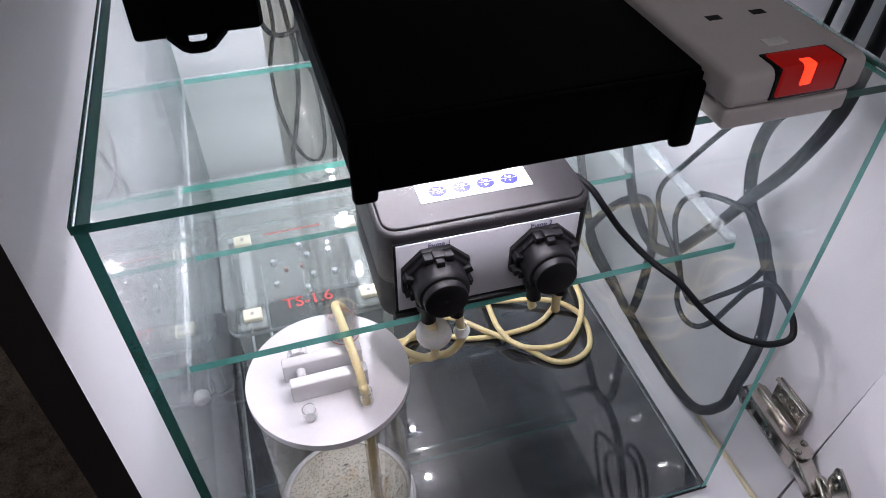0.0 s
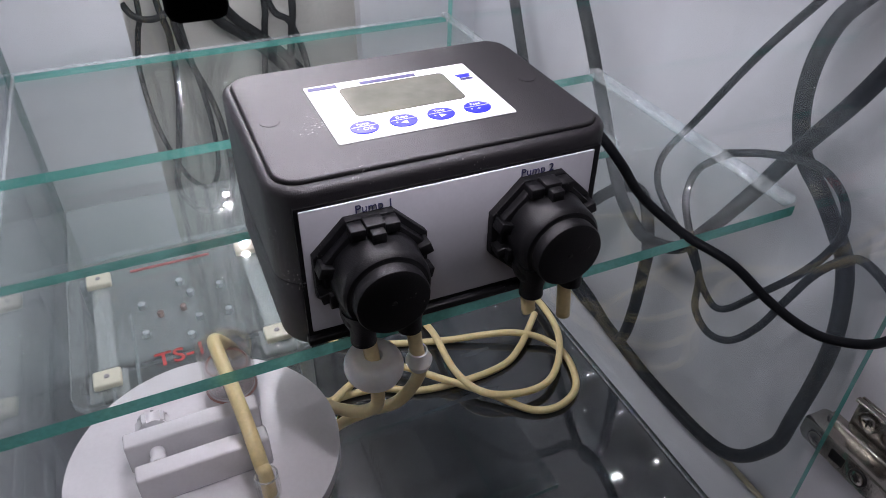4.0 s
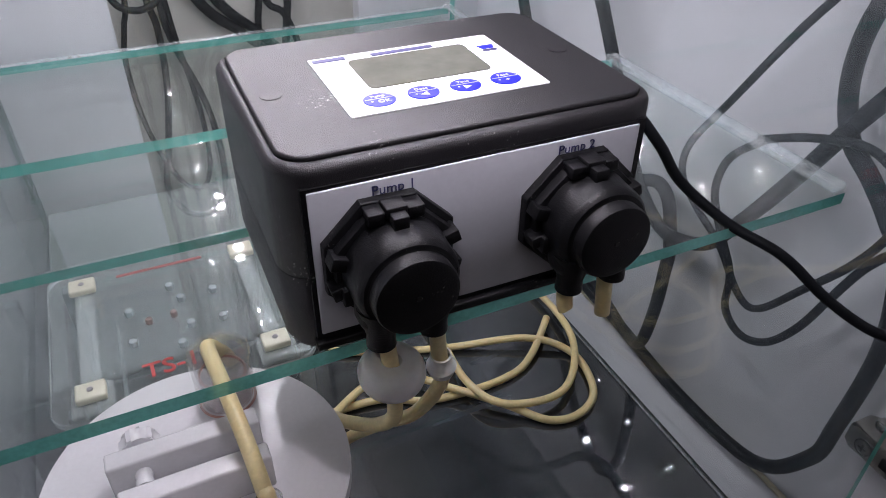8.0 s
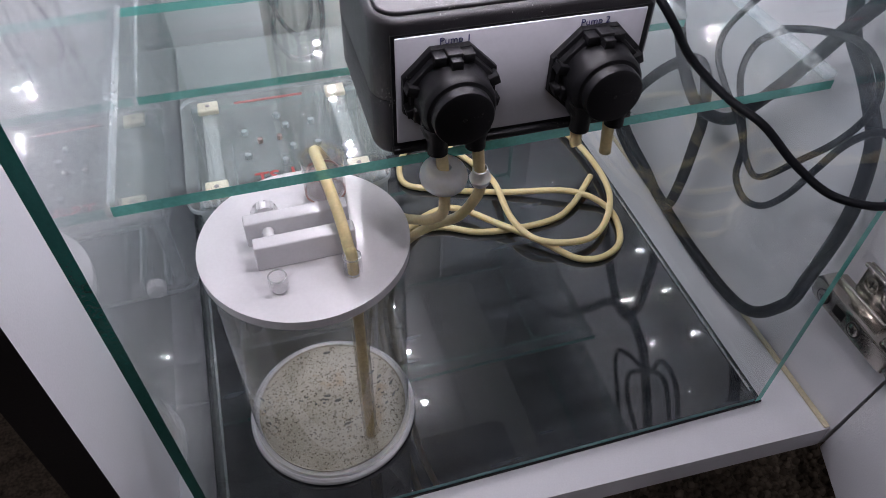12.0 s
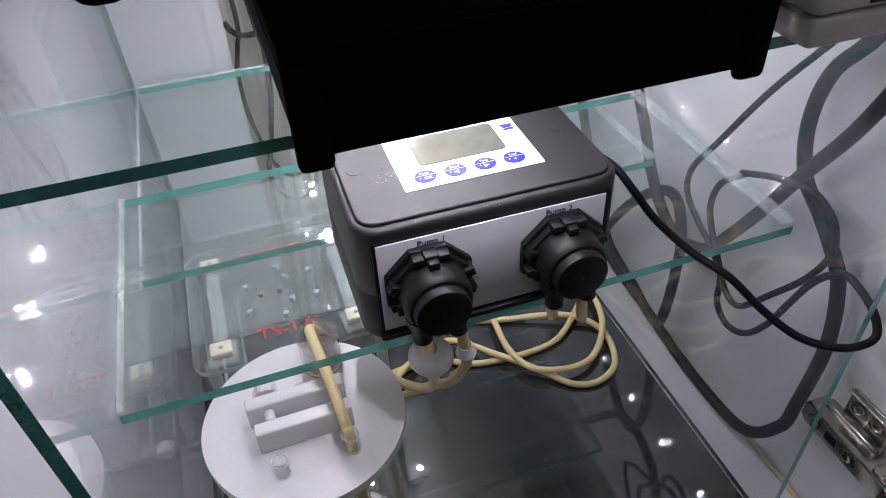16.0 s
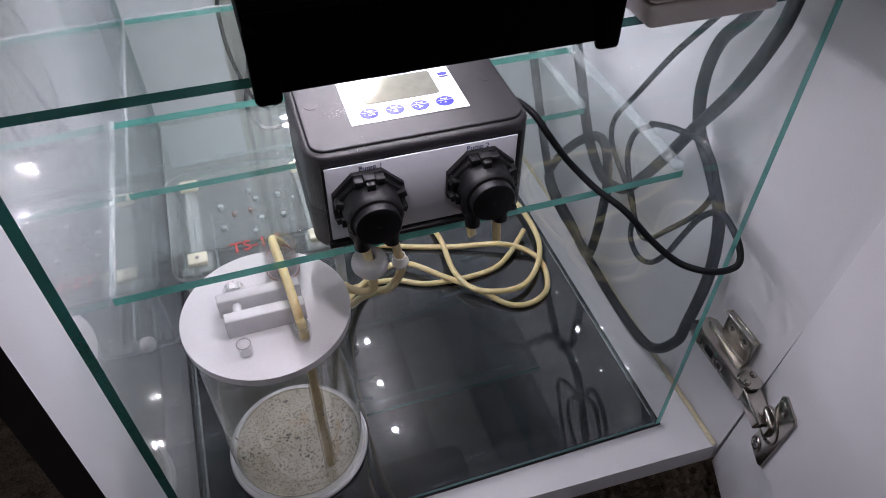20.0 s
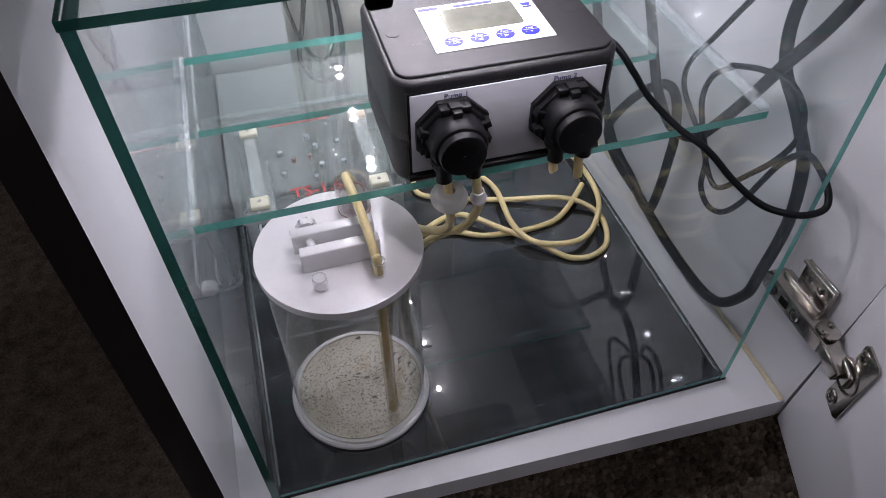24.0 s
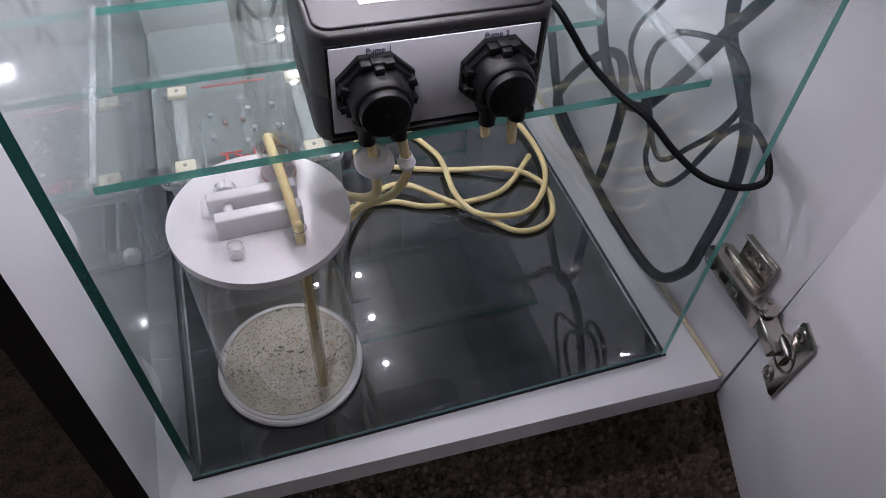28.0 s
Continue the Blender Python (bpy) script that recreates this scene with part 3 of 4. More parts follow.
pane("lower_shelf", [GLASS, GLASS_EDGE], "clear glass shelf with a green edge", 0, XL + 0.0012, XR - 0.0012, 0.177, YB - 0.0012, SHELF_B - 0.005, SHELF_B, "z")
# Added sheet, no part of the sump: it lightens the floor behind the rack
REAR_LIGHTENER = clear("rear_lightener", (0.90, 0.93, 0.95), rough=0.06, gain=1.6, haze=0.20, even=True)
pane("added_rear_sheet", [REAR_LIGHTENER, REAR_LIGHTENER], "added hazy sheet that lightens the floor behind the rack", None, XL + 0.001, 0.150, 0.2375, YB - 0.001, 0.0520, 0.0550, "z")
for x0, x1, y0, y1, z0, z1 in ((XL, XL + 0.0036, 0.048, 0.212, SHELF_A, SHELF_A + 0.0022), (XR - 0.0075, XR, 0.0515, 0.212, SHELF_A, SHELF_A + 0.0040), (XL, XL + 0.0026, 0.177, YB, SHELF_B, SHELF_B + 0.0022), (XR - 0.0060, XR, 0.177, YB, SHELF_B, SHELF_B + 0.0036),
                               (XL, XR, YB - 0.0028, YB, SHELF_B, SHELF_B + 0.0024), (XL, XL + 0.0022, 0.001, YB, 0.0, 0.0018), (XR - 0.0018, XR, 0.001, YB, 0.0, 0.0016), (XL, XR, YB - 0.002, YB, 0.0, 0.002)):
    part("silicone_seam", taper(block(x0 + 0.0002, x1 - 0.0002, y0 + 0.0002, y1 - 0.0006, z0 + 0.0002, z1, 0.0004 if z1 < 0.0015 else 0.0007)), SEAM, sump, "narrow clear silicone seam")


# ---- the dosing pump ----
def doser():
    m = pose(0.1644, 0.0930, SHELF_A + 0.0004, 0, 0, -0.6)
    d = thing("dosing_pump", "black plastic two-head dosing pump with a pale front on the shelf", "dosing pump", at=m)
    w, dep, h = 0.1215, 0.0900, 0.0640
    part("lower_case", loft(w, dep, 0.0120, [(0.0022, 0.0), (0.0008, 0.0007), (0.0, 0.0024), (0.0, 0.0266), (0.0005, 0.0270)]), ABS, d)
    part("upper_case", loft(w, dep, 0.0120, [(0.0005, 0.0271), (0.0, 0.0275)] + fillet(0.0, h - 0.0012, 0.0030) + [(0.0034, h - 0.0013), (0.0037, h - 0.0018)]), ABS, d)
    part("top_panel", loft(w, dep, 0.0120, [(0.0036, h - 0.0018)] + fillet(0.0036, h + 0.0002, 0.0009)), ABS, d, "slightly raised textured top")
    yf = -dep / 2
    part("front_recess", block(-w / 2 + 0.0068, w / 2 - 0.0068, yf - 0.0006, yf + 0.003, 0.003, h - 0.0070), ABS_SMOOTH, d, "black recess round the front panel")
    part("front_panel", block(-w / 2 + 0.0082, w / 2 - 0.0092, yf - 0.0012, yf + 0.001, 0.0078, h - 0.0080, 0.0003), PANEL, d, "pale grey front panel")
    part("panel_lip", block(-w / 2 + 0.006, w / 2 - 0.006, yf - 0.0030, yf + 0.001, 0.0030, 0.0060, 0.0006), ABS_SMOOTH, d)
    face = Matrix.Rotation(radians(90), 4, "X")
    for x, word in ((-0.0288, "Pump 1"), (0.0292, "Pump 2")):
        writing(word, 0.0042, NAVY, d, Matrix.Translation((x, yf - 0.00125, h - 0.0112)) @ face)
    # label with display and four buttons
    lab = part("label", prism(round_rect(0.0645, 0.0463, 0.0006, 2, -0.0006, -0.0020), h + 0.0002, h + 0.0005), LABEL, d, "white printed label")
    part("display", prism(round_rect(0.0414, 0.0238, 0.0022, 4, -0.0006, 0.0033), h + 0.0005, h + 0.0009, 0.0002, 1, "top"), LCD, lab, "blank grey display")
    for i, (word, sign) in enumerate((("Pump", "OK"), ("Dose", "left"), ("Time", "right"), ("Feed", "+"))):
        x = -0.0216 + 0.0139 * i
        by = -0.0171
        b = prism([(x + 0.0049 * math.cos(a), by + 0.0044 * math.sin(a)) for a in [2 * math.pi * k / 28 for k in range(28)]], h + 0.0005, h + 0.0008)
        btn = part("button", b, BLUE, lab, "round blue printed button")
        part("button_line", block(x - 0.0044, x + 0.0044, by + 0.0005, by + 0.00068, h + 0.0008, h + 0.00095), LABEL, lab)
        writing(word, 0.0020, LABEL, lab, Matrix.Translation((x, by + 0.0021, h + 0.0009)))
        if sign in ("OK", "+"):
            writing(sign, 0.0027, LABEL, lab, Matrix.Translation((x + (0.001 if sign == "OK" else 0), by - 0.0016, h + 0.0009)))
        else:
            k = -1 if sign == "left" else 1
            part("arrow", prism([(x + k * 0.0014, by - 0.0016), (x - k * 0.0010, by - 0.0003), (x - k * 0.0010, by - 0.0029)][::k], h + 0.0008, h + 0.00095), LABEL, lab)
        part("button_mark", prism(circle(0.00035, 10, x - 0.0026, by - 0.0010), h + 0.0008, h + 0.00095), LABEL, lab)
    part("title_bar", block(-0.0120, 0.0100, 0.0166, 0.0188, h + 0.0005, h + 0.0007), NAVY, lab, "dark blue printed title as a bar")
    part("maker_mark", block(-0.0318, -0.0210, 0.0172, 0.0196, h + 0.0005, h + 0.0007), NAVY, lab, "dark blue printed mark as a bar")
    part("maker_mark", prism([(0.0240, 0.0112), (0.0300, 0.0112), (0.0290, 0.0084), (0.0250, 0.0084)][::-1], h + 0.0005, h + 0.0007), BLUE, lab, "blue printed mark")
    part("maker_mark", block(0.0245, 0.0295, 0.0062, 0.0076, h + 0.0005, h + 0.0007), NAVY, lab)
    for x, y in ((-0.0500, -0.0010), (0.0490, -0.0005)):
        part("screw_cap", prism(circle(0.0034, 24, x, y), h + 0.0002, h + 0.00045, 0.0001, 1, "top"), ABS, d, "round black screw cap")
    # pump heads
    ring = lambda r: [(r * math.cos(radians(22.5 + 45 * k)), r * math.sin(radians(22.5 + 45 * k))) for k in range(8)]
    for cx in (-0.0312, 0.0308):
        zc = 0.0322
        lay = Matrix.Translation((cx, yf - 0.0012, zc)) @ face      # local z points to the front
        head = part("pump_head", prism(ring(0.0208), 0.0, 0.0030, 0.0006, 2, "top"), ABS_SMOOTH, d, "black peristaltic pump head with a round cap")
        head.matrix_basis = lay
        part("inner_plate", prism(ring(0.0185), 0.0030, 0.0062, 0.0008, 2, "top"), ABS_SMOOTH, head)
        part("housing", lathe([(0, 0.0184), (0.0120, 0.0186), (0.0136, 0.0182), (0.0146, 0.0170), (0.0150, 0.0152), (0.0152, 0.0100), (0.0156, 0.0062), (0, 0.0062)], 56), ABS_SMOOTH, head)
        # Black ring and dot paint the shade of the cap's groove and dimple
        part("cap_groove", lathe([(0.0118, 0.0188), (0.0128, 0.0187)], 48), MAT, head)
        part("cap", lathe([(0, 0.0232), (0.0108, 0.0234), (0.0118, 0.0230), (0.0122, 0.0222), (0.0122, 0.0184), (0, 0.0184)], 56), ABS_SMOOTH, head, "round black cap")
        part("cap_dimple", lathe([(0, 0.0236), (0.0007, 0.0236), (0.0009, 0.02325), (0, 0.02325)], 14), DARK_STEEL, head)
        for a in (18, -14, 162, 194):          # clips round the plate
            clip = block(-0.0020, 0.0020, 0.0150, 0.0196, 0.0030, 0.0086, 0.0003)
            part("clip", clip, ABS_SMOOTH, head).matrix_basis = Matrix.Rotation(radians(a - 90), 4, "Z")
        part("latch", block(-0.0022, 0.0022, 0.0142, 0.0186, 0.0060, 0.0122, 0.00025), ABS_SMOOTH, head)
        part("latch_tongue", block(-0.0030, 0.0030, 0.0165, 0.0198, 0.0030, 0.0088, 0.00025), ABS_SMOOTH, head)
        for s in (-1, 1):
            part("latch_loop", block(0.0056 * s - 0.0024, 0.0056 * s + 0.0024, 0.0152, 0.0188, 0.0030, 0.0086, 0.0003), ABS_SMOOTH, head)
            part("side_lug", block(0.0150 * s - 0.0016, 0.0150 * s + 0.0016, -0.0075, -0.002, 0.0045, 0.0104, 0.0003), ABS_SMOOTH, head)
            spout = lathe([(0, 0), (0.0043, 0.0), (0.0041, 0.004), (0.0050, 0.008), (0.0064, 0.0140), (0, 0.0140)], 24)
            part("spout", spout, ABS_SMOOTH, head).matrix_basis = pose(0.0080 * s, -0.0205, 0.0140, -90, 0, 0)
        part("spout_web", block(-0.0142, 0.0142, -0.0140, 0.0000, 0.0070, 0.0178, 0.0035), ABS_SMOOTH, head)
    return d


doser()

# ---- tubes at the pump, on the sump's floor and in the vessel ----
Z_SPOUT = SHELF_A + 0.0130


def tubing():
    r = 0.0026
    a = part("dosing_tube", hose([(0.1262, 0.0345, 0.2190), (0.1284, 0.0363, 0.2024), (0.1298, 0.0385, 0.1880), (0.1300, 0.0425, 0.1740), (0.1265, 0.0540, 0.1600), (0.1215, 0.0720, 0.1450), (0.1190, 0.0950, 0.1250), (0.1175, 0.1250, 0.0800), (0.1180, 0.1600, 0.0300), (0.1330, 0.1980, 0.0050), (0.1760, 0.2000, 0.0030), (0.2060, 0.1860, 0.0030), (0.2430, 0.1820, 0.0030), (0.2720, 0.1850, 0.0030), (0.2890, 0.1940, 0.0050), (0.3040, 0.2070, 0.0080), (0.3160, 0.2190, 0.0090)], r, 14, 8), TUBE)
    tagged(a, "yellowed silicone dosing tube coiled on the black floor", "tube", "dosing tubes")
    b = part("dosing_tube", hose([(0.1420, 0.0345, 0.2190), (0.1450, 0.0388, 0.2030), (0.1472, 0.0415, 0.1850), (0.1425, 0.0530, 0.1600), (0.1355, 0.0670, 0.1430), (0.1290, 0.0850, 0.1200), (0.1255, 0.1150, 0.0800), (0.1270, 0.1600, 0.0300), (0.1520, 0.1980, 0.0110), (0.1900, 0.2140, 0.0080), (0.2240, 0.1840, 0.0080), (0.2490, 0.1600, 0.0060), (0.2700, 0.1390, 0.0030), (0.2920, 0.1360, 0.0030), (0.3110, 0.1500, 0.0030), (0.3170, 0.1840, 0.0030), (0.2920, 0.2070, 0.0080), (0.2380, 0.2260, 0.0030), (0.1900, 0.2430, 0.0030), (0.1630, 0.2600, 0.0030), (0.1750, 0.2990, 0.0030), (0.2170, 0.3225, 0.0030), (0.2750, 0.3200, 0.0030), (0.3130, 0.3060, 0.0030), (0.3270, 0.2540, 0.0060), (0.3220, 0.1940, 0.0080), (0.2900, 0.1540, 0.0080), (0.2480, 0.1570, 0.0100), (0.2330, 0.1840, 0.0110), (0.2350, 0.2330, 0.0080), (0.2300, 0.2620, 0.0030), (0.2120, 0.2970, 0.0030), (0.1920, 0.3170, 0.0060)], r, 14, 7), TUBE)
    tagged(b, "long yellowed silicone tube in loose loops on the floor", "tube", "dosing tubes")
    for x in (0.1858, 0.2008):
        s = part("tube_stub", hose([(x, 0.0335, Z_SPOUT), (x + 0.0006, 0.0330, Z_SPOUT - 0.008), (x + 0.001, 0.0325, Z_SPOUT - (0.0095 if x < 0.2 else 0.0165))], 0.0026, 14, 4), TUBE)
        tagged(s, "short cut end of yellowed tube at the pump spout", "tube", "tube stubs")
    bead = part("check_disc", lathe([(0.0028, -0.0052)] + [(0.0062 + 0.0042 * math.cos(radians(a)), 0.0054 * math.sin(radians(a))) for a in range(-90, 91, 15)] + [(0.0028, 0.0052)], 40), FROSTED, at=pose(0.1284, 0.0363, 0.2024, 6, 4, 0))
    tagged(bead, "frosted translucent silicone disc threaded on the tube", "tube fitting")
    sleeve = part("tube_sleeve", lathe([(0.0029, -0.0048), (0.0040, -0.0046), (0.0050, -0.0010), (0.0038, 0.0012), (0.0035, 0.0046), (0.0029, 0.0048)], 24), FROSTED, at=pose(0.1464, 0.0398, 0.1955, 8, -6, 0))
    tagged(sleeve, "translucent silicone sleeve round the tube", "tube fitting")


tubing()


# ---- the round vessel ----
DIP = clear("stained_dip_pipe", (0.93, 0.89, 0.82), rough=0.1, haze=0.30)


def vessel():
    v = thing("liquid_container", "clear round acrylic container with a white lid and murky dregs", "container", at=pose(0.0674, 0.0614, 0.0004))
    part("foot", lathe([(0, 0.0), (0.0496, 0.0), (0.0508, 0.0008), (0.0513, 0.0024), (0.0509, 0.0042), (0.0496, 0.0052), (0.0478, 0.0054), (0, 0.0054)], 96), WHITE, v, "round white foot disc")
    part("cylinder", lathe([(0.0454, 0.0056), (0.0476, 0.0056), (0.0476, 0.1498), (0.0454, 0.1498)], 96), ACRYLIC, v, "clear acrylic wall with water drops")
    part("wall_seam", lathe([(0.0445, 0.0056), (0.0486, 0.0056), (0.0477, 0.0066), (0.0453, 0.0068)], 96, closed=True), FROSTED, v, "cloudy glue seam at the foot")
    part("dregs", lathe([(0, 0.0070), (0.0444, 0.0070), (0.0453, 0.0078), (0.0453, 0.0056), (0, 0.0056)], 80), SEDIMENT, v, "cloudy beige dregs")
    rng = random.Random(4)
    verts, faces = [], []
    for i in range(950):
        rr, a = 0.0438 * math.sqrt(rng.random()), rng.random() * 6.283
        s, w, t = rng.uniform(0.0003, 0.0009), rng.uniform(0.0002, 0.00042), rng.random() * 6.283
        x, y, z = rr * math.cos(a), rr * math.sin(a), 0.0073
        k = len(verts)
        for p, q, zz in ((-s, 0, 0), (0, -w, 0.0001), (s, 0, 0), (0, w, 0.0001)):
            verts.append((x + p * math.cos(t) - q * math.sin(t), y + p * math.sin(t) + q * math.cos(t), z + zz))
        faces.append((k, k + 1, k + 2, k + 3))
    me = bpy.data.meshes.new("specks")
    me.from_pydata(verts, [], faces)
    o = part("specks", me, SPECK, v, "scattered dark specks")
    o["kind"] = "stuff"
    drops = bmesh.new()
    for i in range(150):             # water drops clinging to the wall
        a, z, q = rng.random() * 6.283, (0.045 + 0.05 * rng.random() ** 2 if i % 3 else rng.uniform(0.03, 0.15)), rng.uniform(0.0004, 0.0011)
        m = Matrix.Rotation(a, 4, "Z") @ Matrix.Translation((0.0453, 0, z)) @ Matrix.Diagonal((0.5, rng.uniform(0.8, 2.4), rng.uniform(0.6, 1.3), 1))
        bmesh.ops.create_icosphere(drops, subdivisions=1, radius=q, matrix=m)
    part("drops", smooth(drops, 80), LIP, v, "scattered clear water drops")["kind"] = "stuff"
    lid = part("lid", prism(circle(0.0505, 96, 0.0, 0.0), 0.1500, 0.1553, 0.0022, 4, "both"), WHITE, v, "glossy white round lid")
    zt = 0.1553
    bar = lambda x0, x1, y0, y1, h: block(x0, x1, y0, y1, zt, zt + h, 0.0009)
    turn = pose(0, 0, 0, 0, 0, 1.0)
    part("clamp_bar", bar(-0.0237, 0.0225, -0.0152, -0.0077, 0.0145), WHITE, lid, "white clamp bar").matrix_basis = turn
    part("clamp_bar", bar(-0.0262, 0.0225, 0.0012, 0.0087, 0.0145), WHITE, lid, "white clamp bar").matrix_basis = turn
    part("clamp_screw", lathe([(0.0026, -0.020), (0.0030, -0.0185), (0.0026, -0.017), (0.0030, -0.0155), (0.0026, -0.014), (0.0030, -0.0125), (0.0026, -0.011), (0.0030, -0.0095), (0.0026, -0.008), (0.0026, 0.004), (0, 0.004)], 20), WHITE, lid).matrix_basis = pose(-0.0158, 0.0150, zt + 0.0085, -90, 0, 0)
    star = [((0.0066 if k % 4 < 2 else 0.0052) * math.cos(2 * math.pi * k / 24), (0.0066 if k % 4 < 2 else 0.0052) * math.sin(2 * math.pi * k / 24)) for k in range(24)]
    part("clamp_knob", prism(star, 0.0, 0.0055, 0.0008, 2, "both"), WHITE, lid, "white fluted thumb knob").matrix_basis = pose(-0.0158, 0.0105, zt + 0.0085, -90, 0, 0)
    part("spare_port", lathe([(0.0043, 0.0), (0.0043, 0.0086), (0.0036, 0.0086), (0.0036, 0.0)], 28, closed=True), PORT, lid, "short clear empty port").matrix_basis = pose(-0.0155, -0.0285, zt)
    # The lid is not pierced; this disc's grey paints the hole's shade
    part("port_hole", prism(circle(0.0033, 24, -0.0155, -0.0285), zt + 0.0001, zt + 0.0004), PORT_HOLE, lid, "grey disc standing for the hole's shade")
    part("tube_port", lathe([(0.0043, 0.0), (0.0043, 0.0105), (0.0036, 0.0105), (0.0036, 0.0)], 28, closed=True), PORT, lid, "short clear port").matrix_basis = pose(0.0183, -0.0268, zt)
    for x, y, r, hh in ((-0.0155, -0.0285, 0.0040, 0.0086), (0.0183, -0.0268, 0.0040, 0.0105)):
        part("port_lip", lathe([(r - 0.0004, hh), (r + 0.0003, hh), (r + 0.0002, hh + 0.0003), (r - 0.0003, hh + 0.0003)], 28, closed=True), LIP, lid).matrix_basis = pose(x, y, zt)
    part("clear_cup", lathe([(0.0100, 0.0), (0.0105, 0.004), (0.0105, 0.0215), (0.0110, 0.0230), (0.0110, 0.0248), (0.0094, 0.0248), (0.0092, 0.003), (0, 0.003)], 40), VIAL, lid, "small clear cup with faint red rings").matrix_basis = pose(0.0155, 0.0290, zt)
    for z, q in ((0.0015, 0.0104), (0.0145, 0.0086)):
        part("cup_ring", lathe([(q - 0.0006, z), (q, z + 0.0006), (q - 0.0006, z + 0.0012), (q - 0.0010, z + 0.0006)], 40, closed=True), RUST_RING, lid, "thin reddish ring").matrix_basis = pose(0.0155, 0.0290, zt)
    part("cup_insert", lathe([(0, 0.0148), (0.0078, 0.0150), (0.0084, 0.0165), (0.0084, 0.0035), (0, 0.0035)], 40), VIAL, lid, "clear inner cup").matrix_basis = pose(0.0155, 0.0290, zt)
    part("standpipe", lathe([(0.0042, 0.0085), (0.0042, 0.1481)], 28), DIP, v, "clear brownish dip pipe").matrix_basis = pose(0.0183, -0.0268, 0)
    t = part("dosing_tube", hose([(0.0857, 0.0346, 0.0080), (0.0857, 0.0346, 0.0800), (0.0857, 0.0346, 0.1590), (0.0850, 0.0375, 0.1690), (0.0838, 0.0500, 0.1775), (0.0820, 0.0680, 0.1825), (0.0803, 0.0860, 0.1838), (0.0803, 0.0930, 0.1820), (0.0830, 0.0985, 0.1750), (0.0880, 0.1082, 0.1570), (0.1000, 0.1356, 0.0900), (0.1180, 0.1711, 0.0220), (0.1380, 0.1930, 0.0040), (0.1630, 0.2100, 0.0030)], 0.0027, 14, 8), TUBE)
    tagged(t, "yellowed tube dipping through the lid into the container", "tube", "dosing tubes")


vessel()


# ---- the clear rack behind the container ----
def rack():
    r = thing("acrylic_rack", "clear acrylic rack with red lettering and small clear pegs", "acrylic rack")
    z = 0.0770
    plate = lambda w, d, cx, cy, z0, z1: prism(round_rect(w, d, 0.012, 6, cx, cy), z0, z1, 0.0006, 1)

    def with_edge(b):
        b.normal_update()
        for f in b.faces:
            f.material_index = 0 if abs(f.normal.z) > 0.8 else 1
        return b
    part("top_plate", with_edge(plate(0.138, 0.135, 0.070, 0.250, z - 0.004, z)), [ACRYLIC, ACRYLIC_EDGE], r)
    part("bottom_plate", with_edge(plate(0.138, 0.100, 0.070, 0.238, 0.0004, 0.0044)), [ACRYLIC, ACRYLIC_EDGE], r)
    for x in (0.012, 0.132):
        for y in (0.195, 0.305):
            part("leg", block(x - 0.004, x + 0.004, y - 0.004, y + 0.004, 0.0046, z - 0.0042, 0.0008), ACRYLIC_EDGE, r)
    for x in (0.0220, 0.1174):
        part("strip", block(x - 0.0052, x + 0.0052, 0.202, 0.283, z + 0.0002, z + 0.0040, 0.0008), STRIP, r, "translucent raised strip")
        part("bracket", block(x - 0.0105, x + 0.0105, 0.184, 0.2045, z + 0.0002, z + 0.0038, 0.0012), STRIP, r, "translucent bracket under the clip")
        for y in (0.1955, 0.2887):
            k = part("clip", block(x - 0.0075, x + 0.0075, y - 0.0062, y + 0.0062, z + 0.0040, z + 0.0085, 0.0012), CREAM, r, "cream plastic clip")
            part("clip_screw", prism(circle(0.0016, 14, x, y), z + 0.0086, z + 0.0092, 0.0003, 1, "top"), LAMINATE_EDGE, k)
    channel = part("channel", block(0.0150, 0.0330, 0.1720, 0.3050, 0.0230, 0.0262, 0.0008), ACRYLIC, r, "clear channel under the plate")
    for x in (0.0150, 0.0308):
        part("channel_side", block(x, x + 0.0022, 0.1720, 0.3050, 0.0264, 0.0375, 0.0006), ACRYLIC_EDGE, channel)
    part("knob", lathe([(0, 0.0085), (0.0042, 0.0082), (0.0060, 0.0066), (0.0064, 0.0040), (0.0064, 0.0), (0, 0.0)], 28), WHITE, r, "small round white knob").matrix_basis = pose(0.0240, 0.1716, 0.0300, 90, 0, 0)
    for k, (x, y) in enumerate(((0.045, 0.258), (0.045, 0.230), (0.077, 0.234), (0.075, 0.260), (0.094, 0.261), (0.095, 0.233), (0.070, 0.219), (0.070, 0.274), (0.055, 0.246), (0.069, 0.247))):
        part("peg", prism(circle(0.0027 if k < 8 else 0.0021, 6), 0.0, 0.0036, 0.0005, 2, "top"), ACRYLIC_EDGE if k < 8 else RUSTY, r, "clear six-sided screw head" if k < 8 else "reddish screw head").matrix_basis = pose(x, y, z + 0.0002, 0, 0, 17 * k)
    writing("TS-1.6", 0.0160, RED, r, pose(0.0680, 0.2060, z + 0.0003, 0, 0, 2), bold=0.0002, label="red stencilled lettering")
    part("maker_mark", block(0.0410, 0.0930, 0.2985, 0.3010, z + 0.0002, z + 0.0005), FADED_RED, r, "faded red printed mark as a thin bar")


rack()


